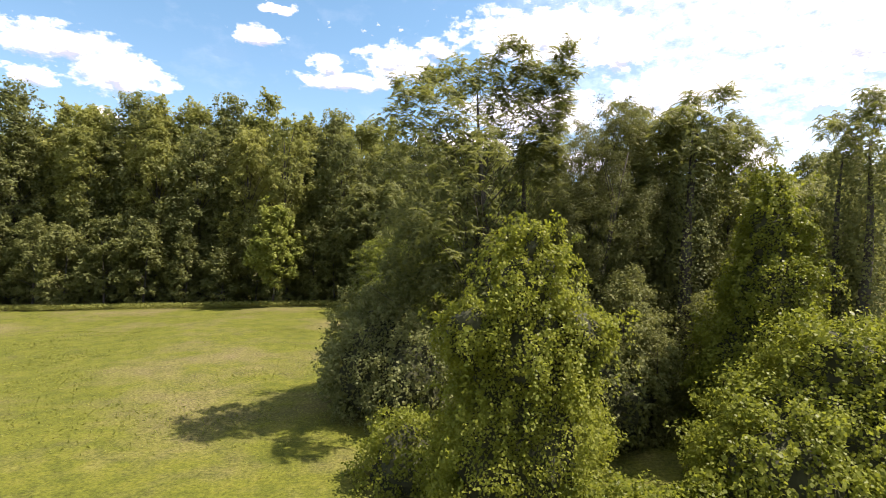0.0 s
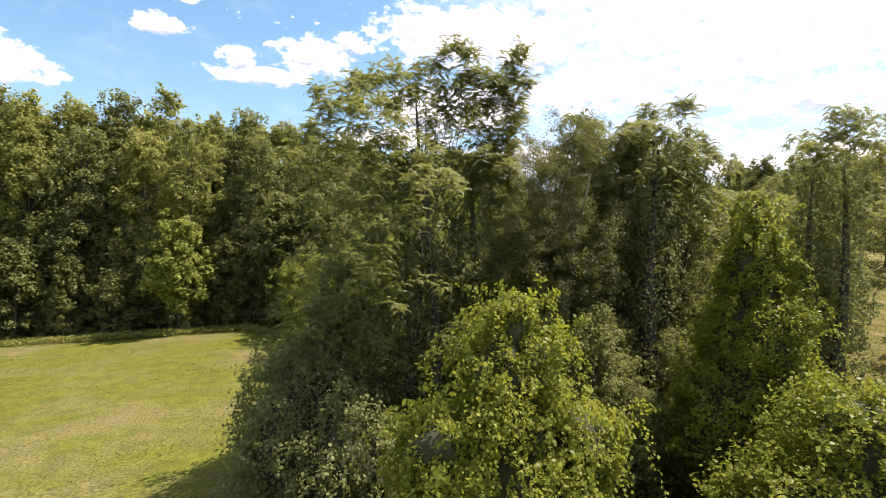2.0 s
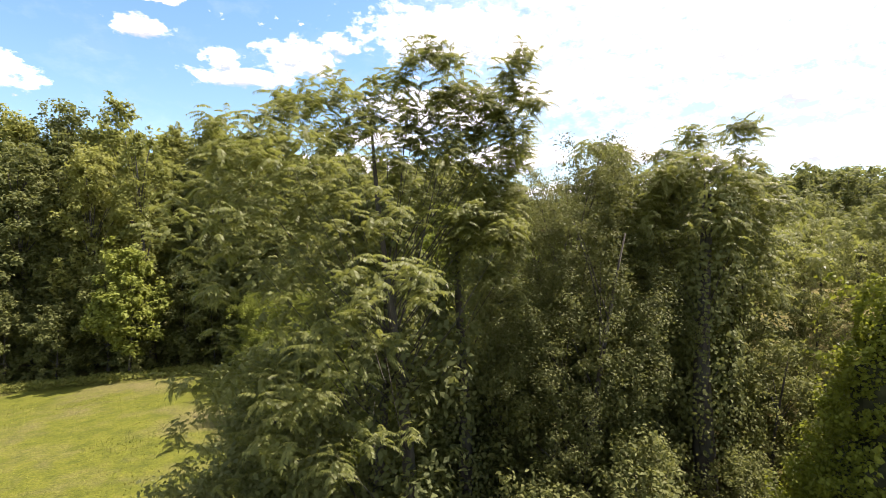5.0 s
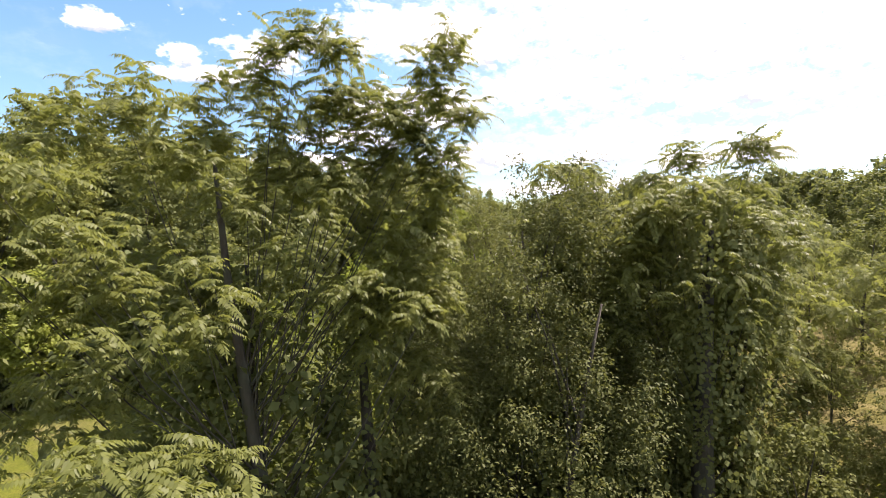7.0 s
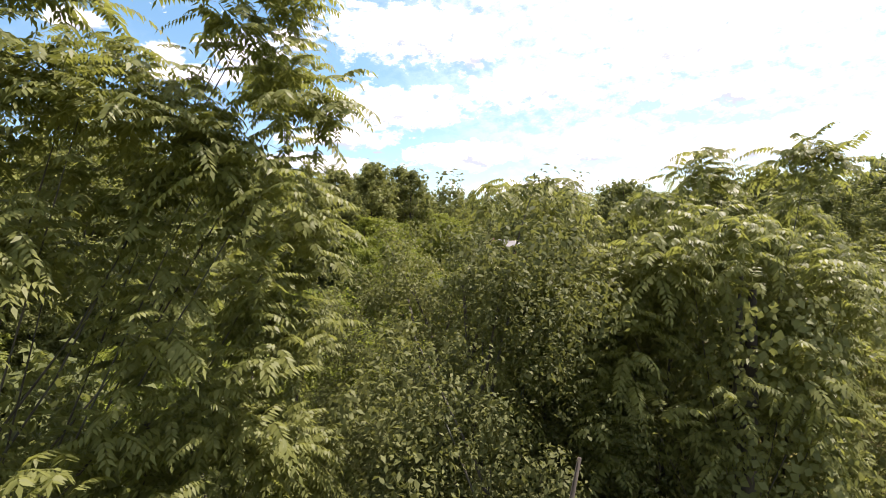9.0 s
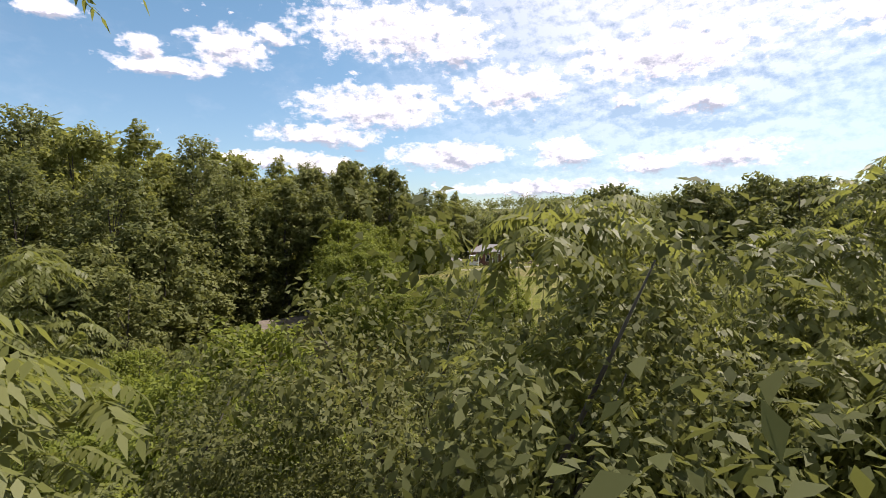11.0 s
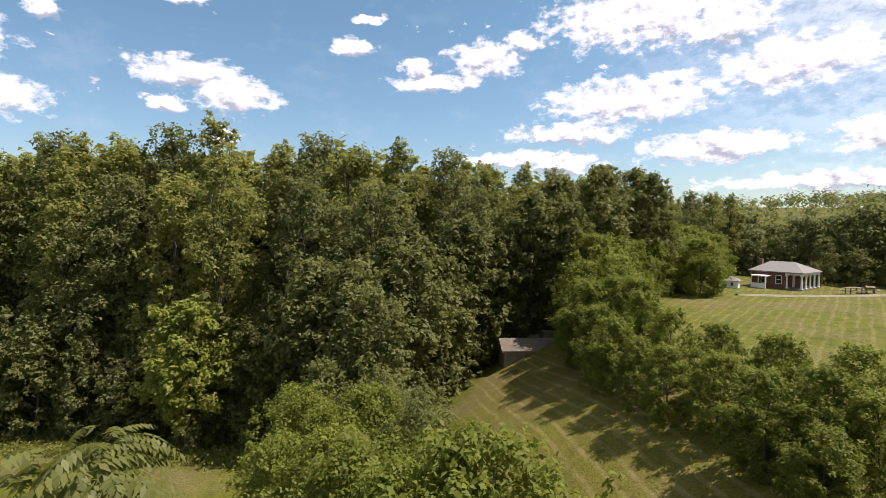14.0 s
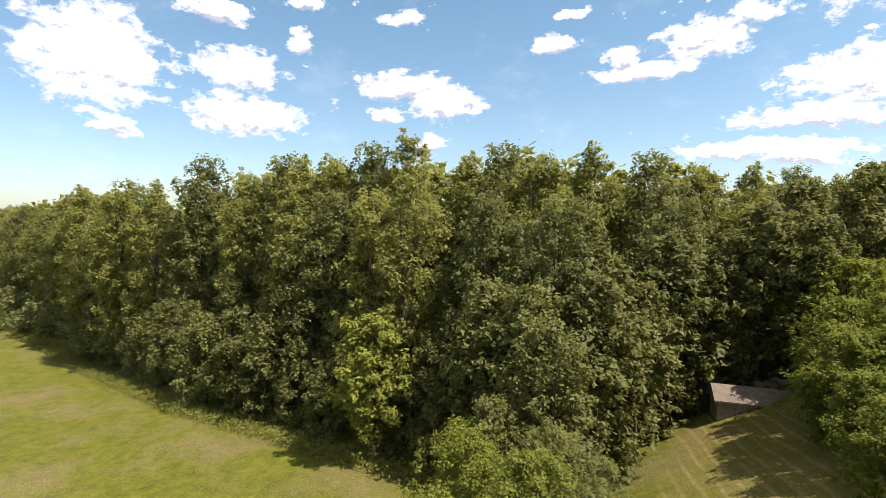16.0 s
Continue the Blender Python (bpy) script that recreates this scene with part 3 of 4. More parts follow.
yellow = broadleaf("yellow_tree", 77, 10.6, 2.5, 2.6, 110, 0.58, 85, 0.30, LEAF_YELLOW,
                   "yellowing young tree among green ones at the wood's edge", "tree", "", 0.5)
put(yellow, -18.4, 55.6, 0.0, 1.03)

# front row of tall trees: x, y, variant, height of the tip
FRONT = [(-190, 80, 0, 23), (-176, 76, 2, 22.5), (-163, 75, 1, 23), (-150, 73, 0, 22.8), (-138, 71, 2, 22.5), (-127, 70, 1, 22.5), (-116, 68, 0, 22), (-105, 67, 2, 23),
         (-98, 65, 1, 24), (-92, 66, 0, 25), (-84, 62, 1, 24.6), (-76, 65, 2, 25), (-70, 61, 0, 24), (-63, 62, 1, 24.6), (-57, 60, 2, 24.2), (-51, 62, 3, 22.4), (-46, 60, 0, 22.2),
         (-41, 61, 2, 23.6), (-37.5, 59, 1, 23.2), (-33, 60.5, 0, 23.6), (-29, 62, 2, 24), (-23.5, 61, 3, 24.6), (-20, 66, 1, 23.2), (-15.5, 66, 2, 23.6),
         (-11, 64, 0, 22.8), (-7.5, 69, 1, 23.6), (-3, 72, 2, 22.8), (1, 76, 0, 22.6), (5, 79, 1, 22.4), (9, 84, 2, 22.4), (13, 88, 0, 22.2), (17, 92, 1, 21.8),
         (21, 96, 2, 21.2), (26, 99, 0, 20.2)]
TALL_H, seen = (24.0, 25.0, 23.0, 25.5), set()
# lower trees in front of the tall ones
FRONT += [(-24, 62, 0, 18.6), (-30, 62.5, 2, 18.0), (-12, 62, 2, 17.6), (-36, 63, 1, 19.0), (-45, 63.5, 0, 18.4), (-18.5, 60.5, 3, 19.4), (-6, 62, 2, 17.0), (-55, 65, 2, 18.0), (0.5, 71, 2, 17.5), (28, 99, 2, 19.2), (31.5, 101, 0, 19.4), (35, 104, 1, 19.2), (24, 95, 2, 18.6)]
for x, y, v, top in FRONT:
    if top > 19.5 and x > -60:
        y, top = y + 6.0, top - 0.9
    elif x <= -60:
        top -= 4.2
    stand(TALL[v], x, y, top, TALL_H[v], R.random() * 6.3, v not in seen)
    seen.add(v)
seen = set()
for i in range(62):
    x = -160 + i * 3.15 + R.uniform(-1.2, 1.2)
    line = 73 if x < -14 else 73 + (x + 14) * 0.95
    y, v = line + R.uniform(2.5, 9), i % 2
    top = (23.2 if x < -10 else 23.2 - (x + 10) * 0.08) + R.uniform(-2.6, 0.6) - (3.4 if x < -60 else 0)
    stand(BACK[v], x, y, top, (24.5, 26.0)[v], R.random() * 6.3, v not in seen)
    seen.add(v)


def undergrowth():
    """Saplings and brush between the trunks of the wood, with their shade put into the leaf colour."""
    rng = np.random.default_rng(44)
    n = 520
    x = -165 + 190 * rng.random(n)
    y = np.where(x < -14, 59 + 14 * rng.random(n), 63 + (x + 14) * 0.8 + 12 * rng.random(n))
    x = np.where(x > -14, x - 2, x)
    c = np.stack([x, y, land(x, y) + 0.4 + 6 * rng.random(n) ** 1.5], 1)
    # the darker leaf copy paints in the shade under the tall trees
    tagged(link_mesh("undergrowth", tri_mesh("undergrowth", clump_leaves(rng, c, rng.uniform(1.0, 1.9, n), 60, 0.55)), LEAF_DARK_SHADED),
           "brush between the trunks of the wood, shade put into its colour", "undergrowth", "", "stuff")


undergrowth()

# young trees in front of them: x, y, variant, scale
EDGE = [(-39, 53.5, 0, 1.08), (-34.4, 53.5, 1, 1.22), (-29.5, 53.5, 0, .85), (-25, 52.8, 1, .80), (-21.6, 54.5, 2, .85), (-18.2, 52.2, 1, .62), (-14.6, 54, 2, .78),
        (-12, 53, 1, .98), (-8.8, 52, 2, .84), (-43.5, 53, 1, 1.15), (-48, 54, 2, .86), (-53, 54, 0, 1.1), (-58, 55, 1, 1.2), (-64, 55, 2, .9), (-70, 56, 0, 1.15),
        (-77, 56, 1, 1.3), (-84, 57, 2, .95), (-91, 58, 0, 1.2), (-99, 59, 1, 1.35), (-107, 60, 2, 1.0), (-116, 61, 0, 1.35), (-126, 62, 1, 1.5), (-136, 63, 2, 1.2), (-147, 65, 0, 1.6), (-158, 67, 1, 1.7), (-170, 69, 2, 1.4), (-183, 72, 1, 1.9), (-31.5, 57, 2, 1.0),
        (-26.5, 57, 2, 1.02), (-15.5, 58, 2, 1.05), (-10, 58, 2, 1.1), (-37, 57, 2, .98), (-44, 57, 2, 1.04), (-5.4, 50, 0, .85), (-3.4, 53, 2, .92), (-1.4, 49.4, 1, .7),
        (-6.0, 45.4, 1, .4), (-2.6, 45.6, 0, .52), (-6, 56, 2, 1.1), (-2.5, 59, 2, 1.08), (-4, 63, 2, 1.25), (0, 68, 2, 1.2),
        (3, 71, 2, 1.0), (9.8, 71, 2, .92), (6, 72, 2, 1.15), (12.5, 75, 2, 1.1), (-1.2, 64.5, 2, .98), (0.2, 69.5, 2, .95), (4.4, 73.4, 2, .9), (7.6, 74.4, 2, .9), (9, 77, 2, 1.2), (14, 80, 2, 1.15), (17.5, 84, 2, 1.1), (18, 78, 2, 1.0)]
SHADY = broadleaf("understorey_tree", 64, 12.5, 2.7, 0.2, 130, 0.70, 45, 0.33, LEAF_SHRUB,
                  "dark leafy tree in the shade of the wood", "tree", "dark trees along the wood's edge", 0.5)
put(SHADY, -8.8, 57.0, 0.4, 1.12)
first = [True] * 3
for x, y, v, s in EDGE:
    if x < -7:
        y += 4.4 - 0.04 * min(0, x + 40)
    if v == 2 and x > -7 and y > 55:
        again(SHADY, x, y, R.random() * 6.3, s)
        continue
    if first[v]:
        put(UNDER[v], x, y, R.random() * 6.3, s)
        first[v] = False
    else:
        again(UNDER[v], x, y, R.random() * 6.3, s)

# ---- hedgerow between the clearing and the lawn, and thickets below ----
UNDER_H = (9.5, 8.0, 12.5)
HEDGE = [(17.0, 42.8, 1, 10.5), (15.6, 41.6, 1, 10.0), (14.0, 42.2, 1, 9.6), (15.6, 44.8, 1, 10.4), (13.4, 44.8, 1, 9.6), (12.0, 46.6, 1, 9.4), (14.4, 47.6, 1, 10.2), (11.2, 48.8, 1, 9.2), (13.2, 50.6, 1, 10.4), (10.6, 51.6, 1, 9.6),
         (12.4, 53.6, 1, 10.8), (10.2, 54.6, 1, 9.8), (12.6, 56.8, 1, 11.3), (10.0, 57.8, 1, 10.8), (12.0, 60.0, 1, 11.8), (9.8, 61.0, 1, 10.8), (12.4, 63.4, 1, 12.4), (10.2, 64.6, 1, 11.8), (12.8, 67.0, 1, 12.8), (11.0, 69.4, 1, 13.9), (13.6, 71.0, 1, 13.6),
         (10.0, 73.0, 1, 13.6), (15.8, 73.4, 1, 13.2), (17.8, 77.0, 1, 13.8), (20.2, 80.6, 1, 15.0), (22.6, 84.2, 1, 14.6), (24.8, 88.0, 1, 14.6), (26.8, 90.6, 1, 14.0), (17.0, 82.0, 2, 15.0), (13.6, 77.0, 2, 14.6), (29.6, 94.5, 1, 13.6), (18.2, 45.6, 0, 9.6), (16.8, 47.6, 1, 9.6)]
HEDGE += [(16.4, 40.6, 1, 9.6), (14.4, 39.6, 1, 8.8), (24.0, 79.4, 1, 13.0), (22.8, 77.2, 1, 13.4)]
BUSHY = broadleaf("hedge_tree", 71, 8.0, 2.9, 0.1, 125, 0.62, 92, 0.24, LEAF_THICKET, "bushy green tree in the hedgerow beside the lawn", "tree", "hedgerow trees", 0.45, slim=0.6)
stand(BUSHY, 11.6, 58.4, 11.2, 8.0, 0.3, True)
for x, y, v, top in HEDGE:
    if v == 1:
        stand(BUSHY, x, y, top, 8.0, R.random() * 6.3)
        continue
    tagged(stand(UNDER[v], x, y, top, UNDER_H[v], R.random() * 6.3), "bushy green tree in the hedgerow beside the lawn", "tree", "hedgerow trees")
THICK = broadleaf("thicket_tree", 66, 9.0, 2.3, 0.2, 130, 0.56, 115, 0.155, LEAF_THICKET, "bright leafy thicket tree between the two meadows", "tree", "thicket trees", 0.42, 0.75, slim=0.55, pointed=True)
THICKET = [(5.2, 33.6, 10.7), (7.0, 35.4, 7.6), (3.2, 35.4, 9.0), (1.2, 37.6, 8.4), (-0.8, 40.6, 7.4), (-0.4, 43.4, 8.1), (3.4, 38.8, 8.0), (-3.4, 41.4, 6.6), (-3.2, 45.2, 6.4),
           (8.6, 33.2, 8.5), (6.4, 31.4, 9.2), (3.6, 31.8, 8.8), (0.6, 34.0, 8.0), (-2.2, 37.2, 6.2), (-5.2, 47.4, 6.4), (1.6, 29.4, 8.2), (-1.4, 33.2, 6.2), (-6.4, 49.0, 6.0)]
for i, (x, y, top) in enumerate(THICKET):
    stand(THICK, x, y, top, 9.0, R.random() * 6.3, i == 0)
tagged(again(UNDER[1], -17.6, 54.6, 1.0, 0.17), "small round shrub at the meadow's edge", "shrub")

# ---- far woods round the lawn ----
FAR = broadleaf("far_tree", 90, 15.5, 4.6, 0.5, 75, 1.35, 27, 0.84, LEAF_DARK_SHADED, "dark broadleaf tree at the far side of the lawn", "tree", "trees beyond the lawn", 0.55)
spots = []
for i in range(40):
    f = i / 39
    a = radians(17 + 62 * f)
    d = 90 - 30 * f
    lift = 14.4 + 3.6 * min(1.0, f * 2.6) + 1.1 * math.sin(i * 1.15) + R.uniform(-1.9, 1.1)
    spots += [(6 + d * math.sin(a), 22 + d * math.cos(a), lift), (6 + (d + 9) * math.sin(a + 0.02), 22 + (d + 9) * math.cos(a + 0.02), lift + R.uniform(-0.2, 1.2))]
for i, (x, y, top) in enumerate(spots):
    stand(FAR, x, y, top, 15.5, R.random() * 6.3, i == 0)
rng = np.random.default_rng(8)
n = 1500
hx, hy = rng.uniform(-330, 560, n), rng.uniform(120, 520, n)
keep = (hy > 128 + 0.10 * np.abs(hx)) & (np.hypot(hx - 10, hy - 20) > 120)
hx, hy = hx[keep], hy[keep]
hz = land(hx, hy) + rng.uniform(3, 8, len(hx))
cen = np.stack([hx, hy, hz], 1)
tagged(link_mesh("distant_wood", tri_mesh("distant_wood", clump_leaves(rng, cen, rng.uniform(3.5, 5.5, len(hx)), 48, 1.9, 1.0)), LEAF_DARK_SHADED),
       "hazy wooded hills on the horizon", "woodland", "", "stuff")

# ---- right-hand trees beyond the near ones ----
for x, y, v, s in [(33, 36, 2, .55), (33, 33, 2, .5), (38, 36.5, 2, .55), (30, 30, 1, .7), (29, 34, 1, .62), (34, 28, 2, .55), (28, 22, 2, .5),
                   (40, 30, 2, .8), (46, 33, 0, .95), (52, 38, 1, 1.1), (44, 41, 0, .85), (58, 43, 2, .8), (64, 47, 1, 1.1), (50, 27, 2, .9), (60, 33, 2, .9), (36, 20, 1, 1.0),
                   (44, 20, 2, .9), (30, 14, 0, .9), (28, 37.6, 2, .52), (24.4, 36.0, 1, .55), (22.4, 35.0, 0, .42), (26.6, 33.6, 2, .5)]:
    tagged(again(UNDER[v], x, y, R.random() * 6.3, s), "bushy green tree on the overgrown slope", "tree", "trees on the overgrown slope")

# ---- near trees with feather-shaped leaves ----
lab = "tall tree with feathery compound leaves, hung with dark vines"
big = sumac_tree("ailanthus_tree", 101, [(x - 2.1, y - 20.4, z + 1.35, r, rz, n) for x, y, z, r, rz, n in [
    (2.7, 20.5, 14.2, .5, .6, 9), (3.5, 20.4, 13.3, .6, .4, 8), (1.8, 20.7, 13.5, .6, .4, 8), (3.9, 20.3, 12.8, .7, .4, 9), (2.2, 20.0, 13.9, .35, .3, 4), (3.2, 20.2, 14.0, .35, .3, 4), (4.4, 20.1, 13.9, .3, .25, 3), (5.2, 20.2, 13.0, .3, .3, 4), (2.6, 20.5, 13.1, .9, .7, 14), (5.0, 20.3, 14.3, .35, .5, 7), (4.8, 20.3, 13.4, .5, .6, 8), (4.5, 20.4, 12.3, .8, .7, 12), (4.3, 20.5, 11.0, .9, .9, 16), (3.9, 19.6, 10.4, .9, .5, 14), (4.2, 20.6, 9.6, .9, 1.0, 14), (3.6, 20.4, 12.9, 1.0, .8, 20), (0.3, 20.4, 12.9, 1.2, .7, 30),
    (-1.0, 19.4, 12.2, 1.0, .7, 15), (4.9, 21.6, 13.8, .3, .35, 4), (1.4, 20.6, 12.1, 1.5, .9, 40), (4.4, 20.8, 11.9, 1.1, .9, 24), (-0.6, 18.8, 11.2, 1.4, 1.0, 36), (2.8, 20.4, 11.3, 1.5, 1.1, 40), (-1.6, 18.4, 10.3, 1.2, .8, 19),
    (0.8, 19.4, 10.2, 1.5, 1.0, 34), (1.5, 16.5, 9.2, .8, .5, 12), (0.7, 17.0, 8.1, .9, .7, 11), (-1.0, 19.0, 8.6, 1.5, 1.2, 23), (3.9, 20.8, 9.8, 1.2, 1.2, 17),
    (-1.5, 19.6, 6.5, 1.5, 1.3, 19), (0.4, 17.6, 6.4, 1.5, 1.3, 18), (-2.0, 20.6, 4.6, 1.5, 1.5, 17), (5.0, 21.2, 11.9, .5, .4, 10), (4.7, 21.5, 11.0, .6, .5, 12), (4.5, 21.0, 10.2, .8, .6, 16), (5.0, 20.8, 9.7, .6, .3, 10), (4.4, 20.8, 8.4, 1.0, .8, 14)]], 0.38, 10, 0.24, lab, "near ailanthus trees", 1.25, droop=0.25)
put(big, 2.1, 20.4, sink=0.3)
# trees below the tall crowns: their shade is in the dark leaf colour
dark = broadleaf("shaded_tree", 102, 12.0, 2.6, 0.4, 130, 0.75, 130, 0.19, LEAF_DARK_SHADED, "vine-wrapped tree under a taller crown, its shade put into dark leaves", "tree", "", 0.45, slim=0.55, pointed=True)
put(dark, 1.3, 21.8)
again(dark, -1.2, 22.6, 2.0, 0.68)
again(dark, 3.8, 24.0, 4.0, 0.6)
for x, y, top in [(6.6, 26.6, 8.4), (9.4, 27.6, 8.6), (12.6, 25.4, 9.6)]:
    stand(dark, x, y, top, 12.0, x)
# more of them, to darken the space below the feathery crowns
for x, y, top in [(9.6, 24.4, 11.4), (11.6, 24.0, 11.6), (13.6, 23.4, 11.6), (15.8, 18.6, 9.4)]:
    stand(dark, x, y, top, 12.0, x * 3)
lab2 = "slender tree with feathery compound leaves and a vine-clad trunk"
right_tree = sumac_tree("ailanthus_tree", 103, [(1.1, 0, 12.2, 0.5, 0.4, 7), (0.3, 1.0, 12.2, 0.5, 0.4, 6), (-0.6, -0.3, 11.2, 0.9, 0.6, 13), (0.4, 0.2, 10.7, 1.1, 0.8, 22), (-1.2, 0.3, 10.6, 0.8, 0.8, 12), (1.4, 0.2, 9.9, 0.8, 0.8, 11),
                                            (-1.6, 0.2, 9.2, 0.8, 0.9, 11), (1.2, 0.2, 8.7, 0.8, 1.0, 10), (1.9, 0.2, 7.6, 0.6, 0.7, 7), (-0.4, -0.6, 9.3, 1.0, 0.9, 14)], 0.46, 9, 0.2, lab2, "near ailanthus trees", 1.6, droop=0.3)
put(right_tree, 10.7, 21.0, sink=0.3)
third = sumac_tree("ailanthus_tree", 104, [(0, 0, 12.2, 1.0, 0.8, 19), (-1.2, 0.5, 11.6, 1.0, 0.8, 18), (1.3, 0.2, 11.4, 1.1, 0.8, 19), (0.2, -1.0, 10.8, 1.4, 0.8, 24), (0.0, 1.1, 10.8, 1.5, 0.8, 26), (-0.5, 0, 9.0, 1.3, 0.8, 8), (0.3, 0.2, 6.4, 1.2, 1.0, 4)],
                   0.45, 9, 0.09, "young tree topped with feathery compound leaves", "near ailanthus trees")
stand(third, 9.4, 23.2, 13.2, 13.2, 2.0, True)
for x, y, a, top in [(11.6, 23.2, 1.2, 13.3), (13.2, 22.6, 4.1, 13.3), (14.9, 17.0, 1.9, 12.9), (17.4, 21.2, 2.6, 11.8), (1.4, 45.4, 0.8, 7.6), (2.2, 42.2, 2.2, 8.4), (-1.2, 47.6, 3.4, 7.8), (0.2, 39.4, 5.0, 7.9)]:
    stand(third, x, y, top, 13.2, a)
low = sumac_tree("sumac_bush", 107, [(0, 0, 4.6, 1.3, 0.6, 16), (-1.4, 0.5, 4.2, 1.2, 0.6, 13), (1.5, 0.2, 4.1, 1.2, 0.6, 13), (0.2, -1.4, 4.0, 1.3, 0.6, 13), (0.1, 1.5, 4.2, 1.3, 0.6, 13), (0.3, 0.2, 3.0, 2.0, 0.9, 18), (-0.3, 0, 1.8, 2.1, 0.9, 14)],
                 0.48, 7, 0.07, "low spreading thicket tree with feathery compound leaves", "low feathery thicket", pairs=7)
LOW = [(12.4, 28.0, 9.8), (15.2, 31.4, 10.6), (12.0, 33.4, 9.4), (17.6, 32.6, 10.9), (9.8, 31.6, 9.2), (14.4, 28.6, 10.2), (20.8, 31.0, 11.2), (17.0, 35.2, 10.2), (20.0, 34.6, 10.9), (13.6, 35.8, 8.3), (23.0, 28.6, 11.6), (16.6, 27.6, 11.0),
       (11.0, 29.6, 9.4), (18.8, 28.6, 11.2), (22.6, 32.6, 11.4), (14.8, 24.8, 11.4), (17.8, 24.6, 11.2), (25.4, 31.0, 11.6)]
for i, (x, y, top) in enumerate(LOW):
    stand(low, x, y, top, 5.4, x * 3, i == 0)
near = broadleaf("leafy_tree", 108, 11.0, 1.9, 1.0, 135, 0.46, 330, 0.062, LEAF_OLIVE, "fine-leaved olive-green tree among the feathery ones", "tree", "fine-leaved near trees", 0.55, slim=0.5, pointed=True)
for i, (x, y, top) in enumerate([(7.6, 21.6, 12.85), (6.7, 23.9, 12.3), (8.2, 25.4, 12.2), (6.4, 20.4, 11.4), (10.6, 25.0, 12.4), (5.2, 25.2, 11.2)]):
    stand(near, x, y, top, 11.0, x * 2, i == 0)

slim = sumac_tree("ailanthus_tree", 106, [(0, 0, 13.0, 0.4, 0.5, 6), (0.1, 0.1, 11.8, 0.8, 0.8, 11), (-0.5, 0, 10.4, 0.7, 0.8, 8), (0.6, 0.2, 9.4, 0.7, 0.8, 7), (0, 0.1, 8.0, 0.7, 0.9, 7), (0.1, -0.1, 6.6, 0.7, 0.9, 6)],
                  0.52, 9, 0.09, "slender sapling with feathery compound leaves", "near ailanthus trees")
stand(slim, 9.6, 24.2, 13.7, 13.5, 0.0, True)
for x, y, top in [(2.8, 27.2, 13.1), (8.0, 22.5, 13.5), (8.9, 22.9, 13.4), (10.5, 22.6, 13.3)]:
    stand(slim, x, y, top, 13.5, x * 2)

# ivy-clad trunks
def ivy_trunk(x, y, height, r, seed, density=900):
    rng = np.random.default_rng(seed)
    thing = empty_thing("ivy_clad_trunk", "dark standing trunk thickly wrapped in ivy", "tree trunk", "ivy-clad trunks")
    link_mesh("trunk", trunk_mesh(rng, height, r * 0.4, [], 0.02), BARK, thing)
    n = int(height * r * density)
    z, a = rng.random(n) * height, rng.random(n) * 2 * math.pi
    lump = np.array([noise.noise(Vector((math.cos(q) * 1.2, math.sin(q) * 1.2, w * 0.9 + seed))) for q, w in zip(a, z)])
    rad = r * (1.0 + 0.7 * lump + 0.25 * rng.random(n)) * (1.15 - 0.4 * z / height)
    pos = np.stack([rad * np.cos(a), rad * np.sin(a), z], 1)
    nrm = unit(np.stack([np.cos(a), np.sin(a), np.full(n, 0.45)], 1) + rng.normal(size=(n, 3)) * 0.45)
    link_mesh("ivy", quad_mesh("ivy", leaf_quads(rng, pos, nrm, 0.105 * (0.6 + 0.8 * rng.random(n)), 0.75, 0.5)), LEAF_DARK_SHADED, thing)
    put(thing, x, y)


for x, y, h, r, sd in [(10.6, 20.8, 10.4, 0.95, 1), (3.6, 21.2, 11.4, 0.75, 2), (7.6, 22.2, 9.0, 0.34, 3), (1.4, 20.8, 11.8, 0.5, 6), (14.6, 17.9, 8.0, .5, 7), (14.9, 17.0, 8.2, .6, 8)]:
    ivy_trunk(x, y, h, r, sd)

# ---- vine mounds ----
vine_mound("vine_mound", 3, [(0, 0, 2.4, 2.0, 1.9, 2.8), (0, 0, 4.6, 1.55, 1.5, 2.1), (0.15, 0, 6.4, 0.95, 0.9, 1.3), (-1.1, -0.3, 5.3, 0.9, 0.9, 0.9), (1.3, 0, 5.2, 0.9, 0.9, 0.8), (0.2, 0, 7.5, 0.38, 0.38, 0.6)],
           900, 0.072, 130, "tall sunlit mound of climbing vines with hanging strands").matrix_basis = pose(2.05, 11.6, -0.7)
vine_mound("vine_mound", 7, [(0, 0, 2.6, 2.2, 2.0, 3.0), (0.1, 0, 5.2, 1.5, 1.4, 2.2), (0.0, 0, 7.3, 1.0, 0.9, 1.5), (-0.1, 0, 8.7, 0.55, 0.5, 0.9), (0.7, 0.2, 6.3, 0.7, 0.7, 1.0)],
           700, 0.088, 50, "tall cone-shaped mound of climbing vines").matrix_basis = pose(11.0, 16.2, -0.1)
vine_mound("vine_mound", 9, [(0, 0, 2.2, 2.8, 2.4, 2.4), (0.8, 0.4, 3.8, 1.9, 1.6, 1.9), (-1.9, -1.2, 1.7, 1.8, 1.6, 2.0), (1.8, 0.5, 3.2, 1.7, 1.7, 2.2)],
           520, 0.094, 55, "low rounded sunlit thicket of climbing vines").matrix_basis = pose(9.6, 11.7, -0.4)
vine_mound("vine_mound", 12, [(0, 0, 0.8, 1.5, 1.3, 1.6), (1.2, 0.2, 0.6, 1.2, 1.0, 1.1), (2.6, -0.5, 0.7, 1.3, 1.1, 1.3)],
           600, 0.085, 10, "low bright green vine-covered bush in the grass").matrix_basis = pose(-0.6, 14.0, -0.7)
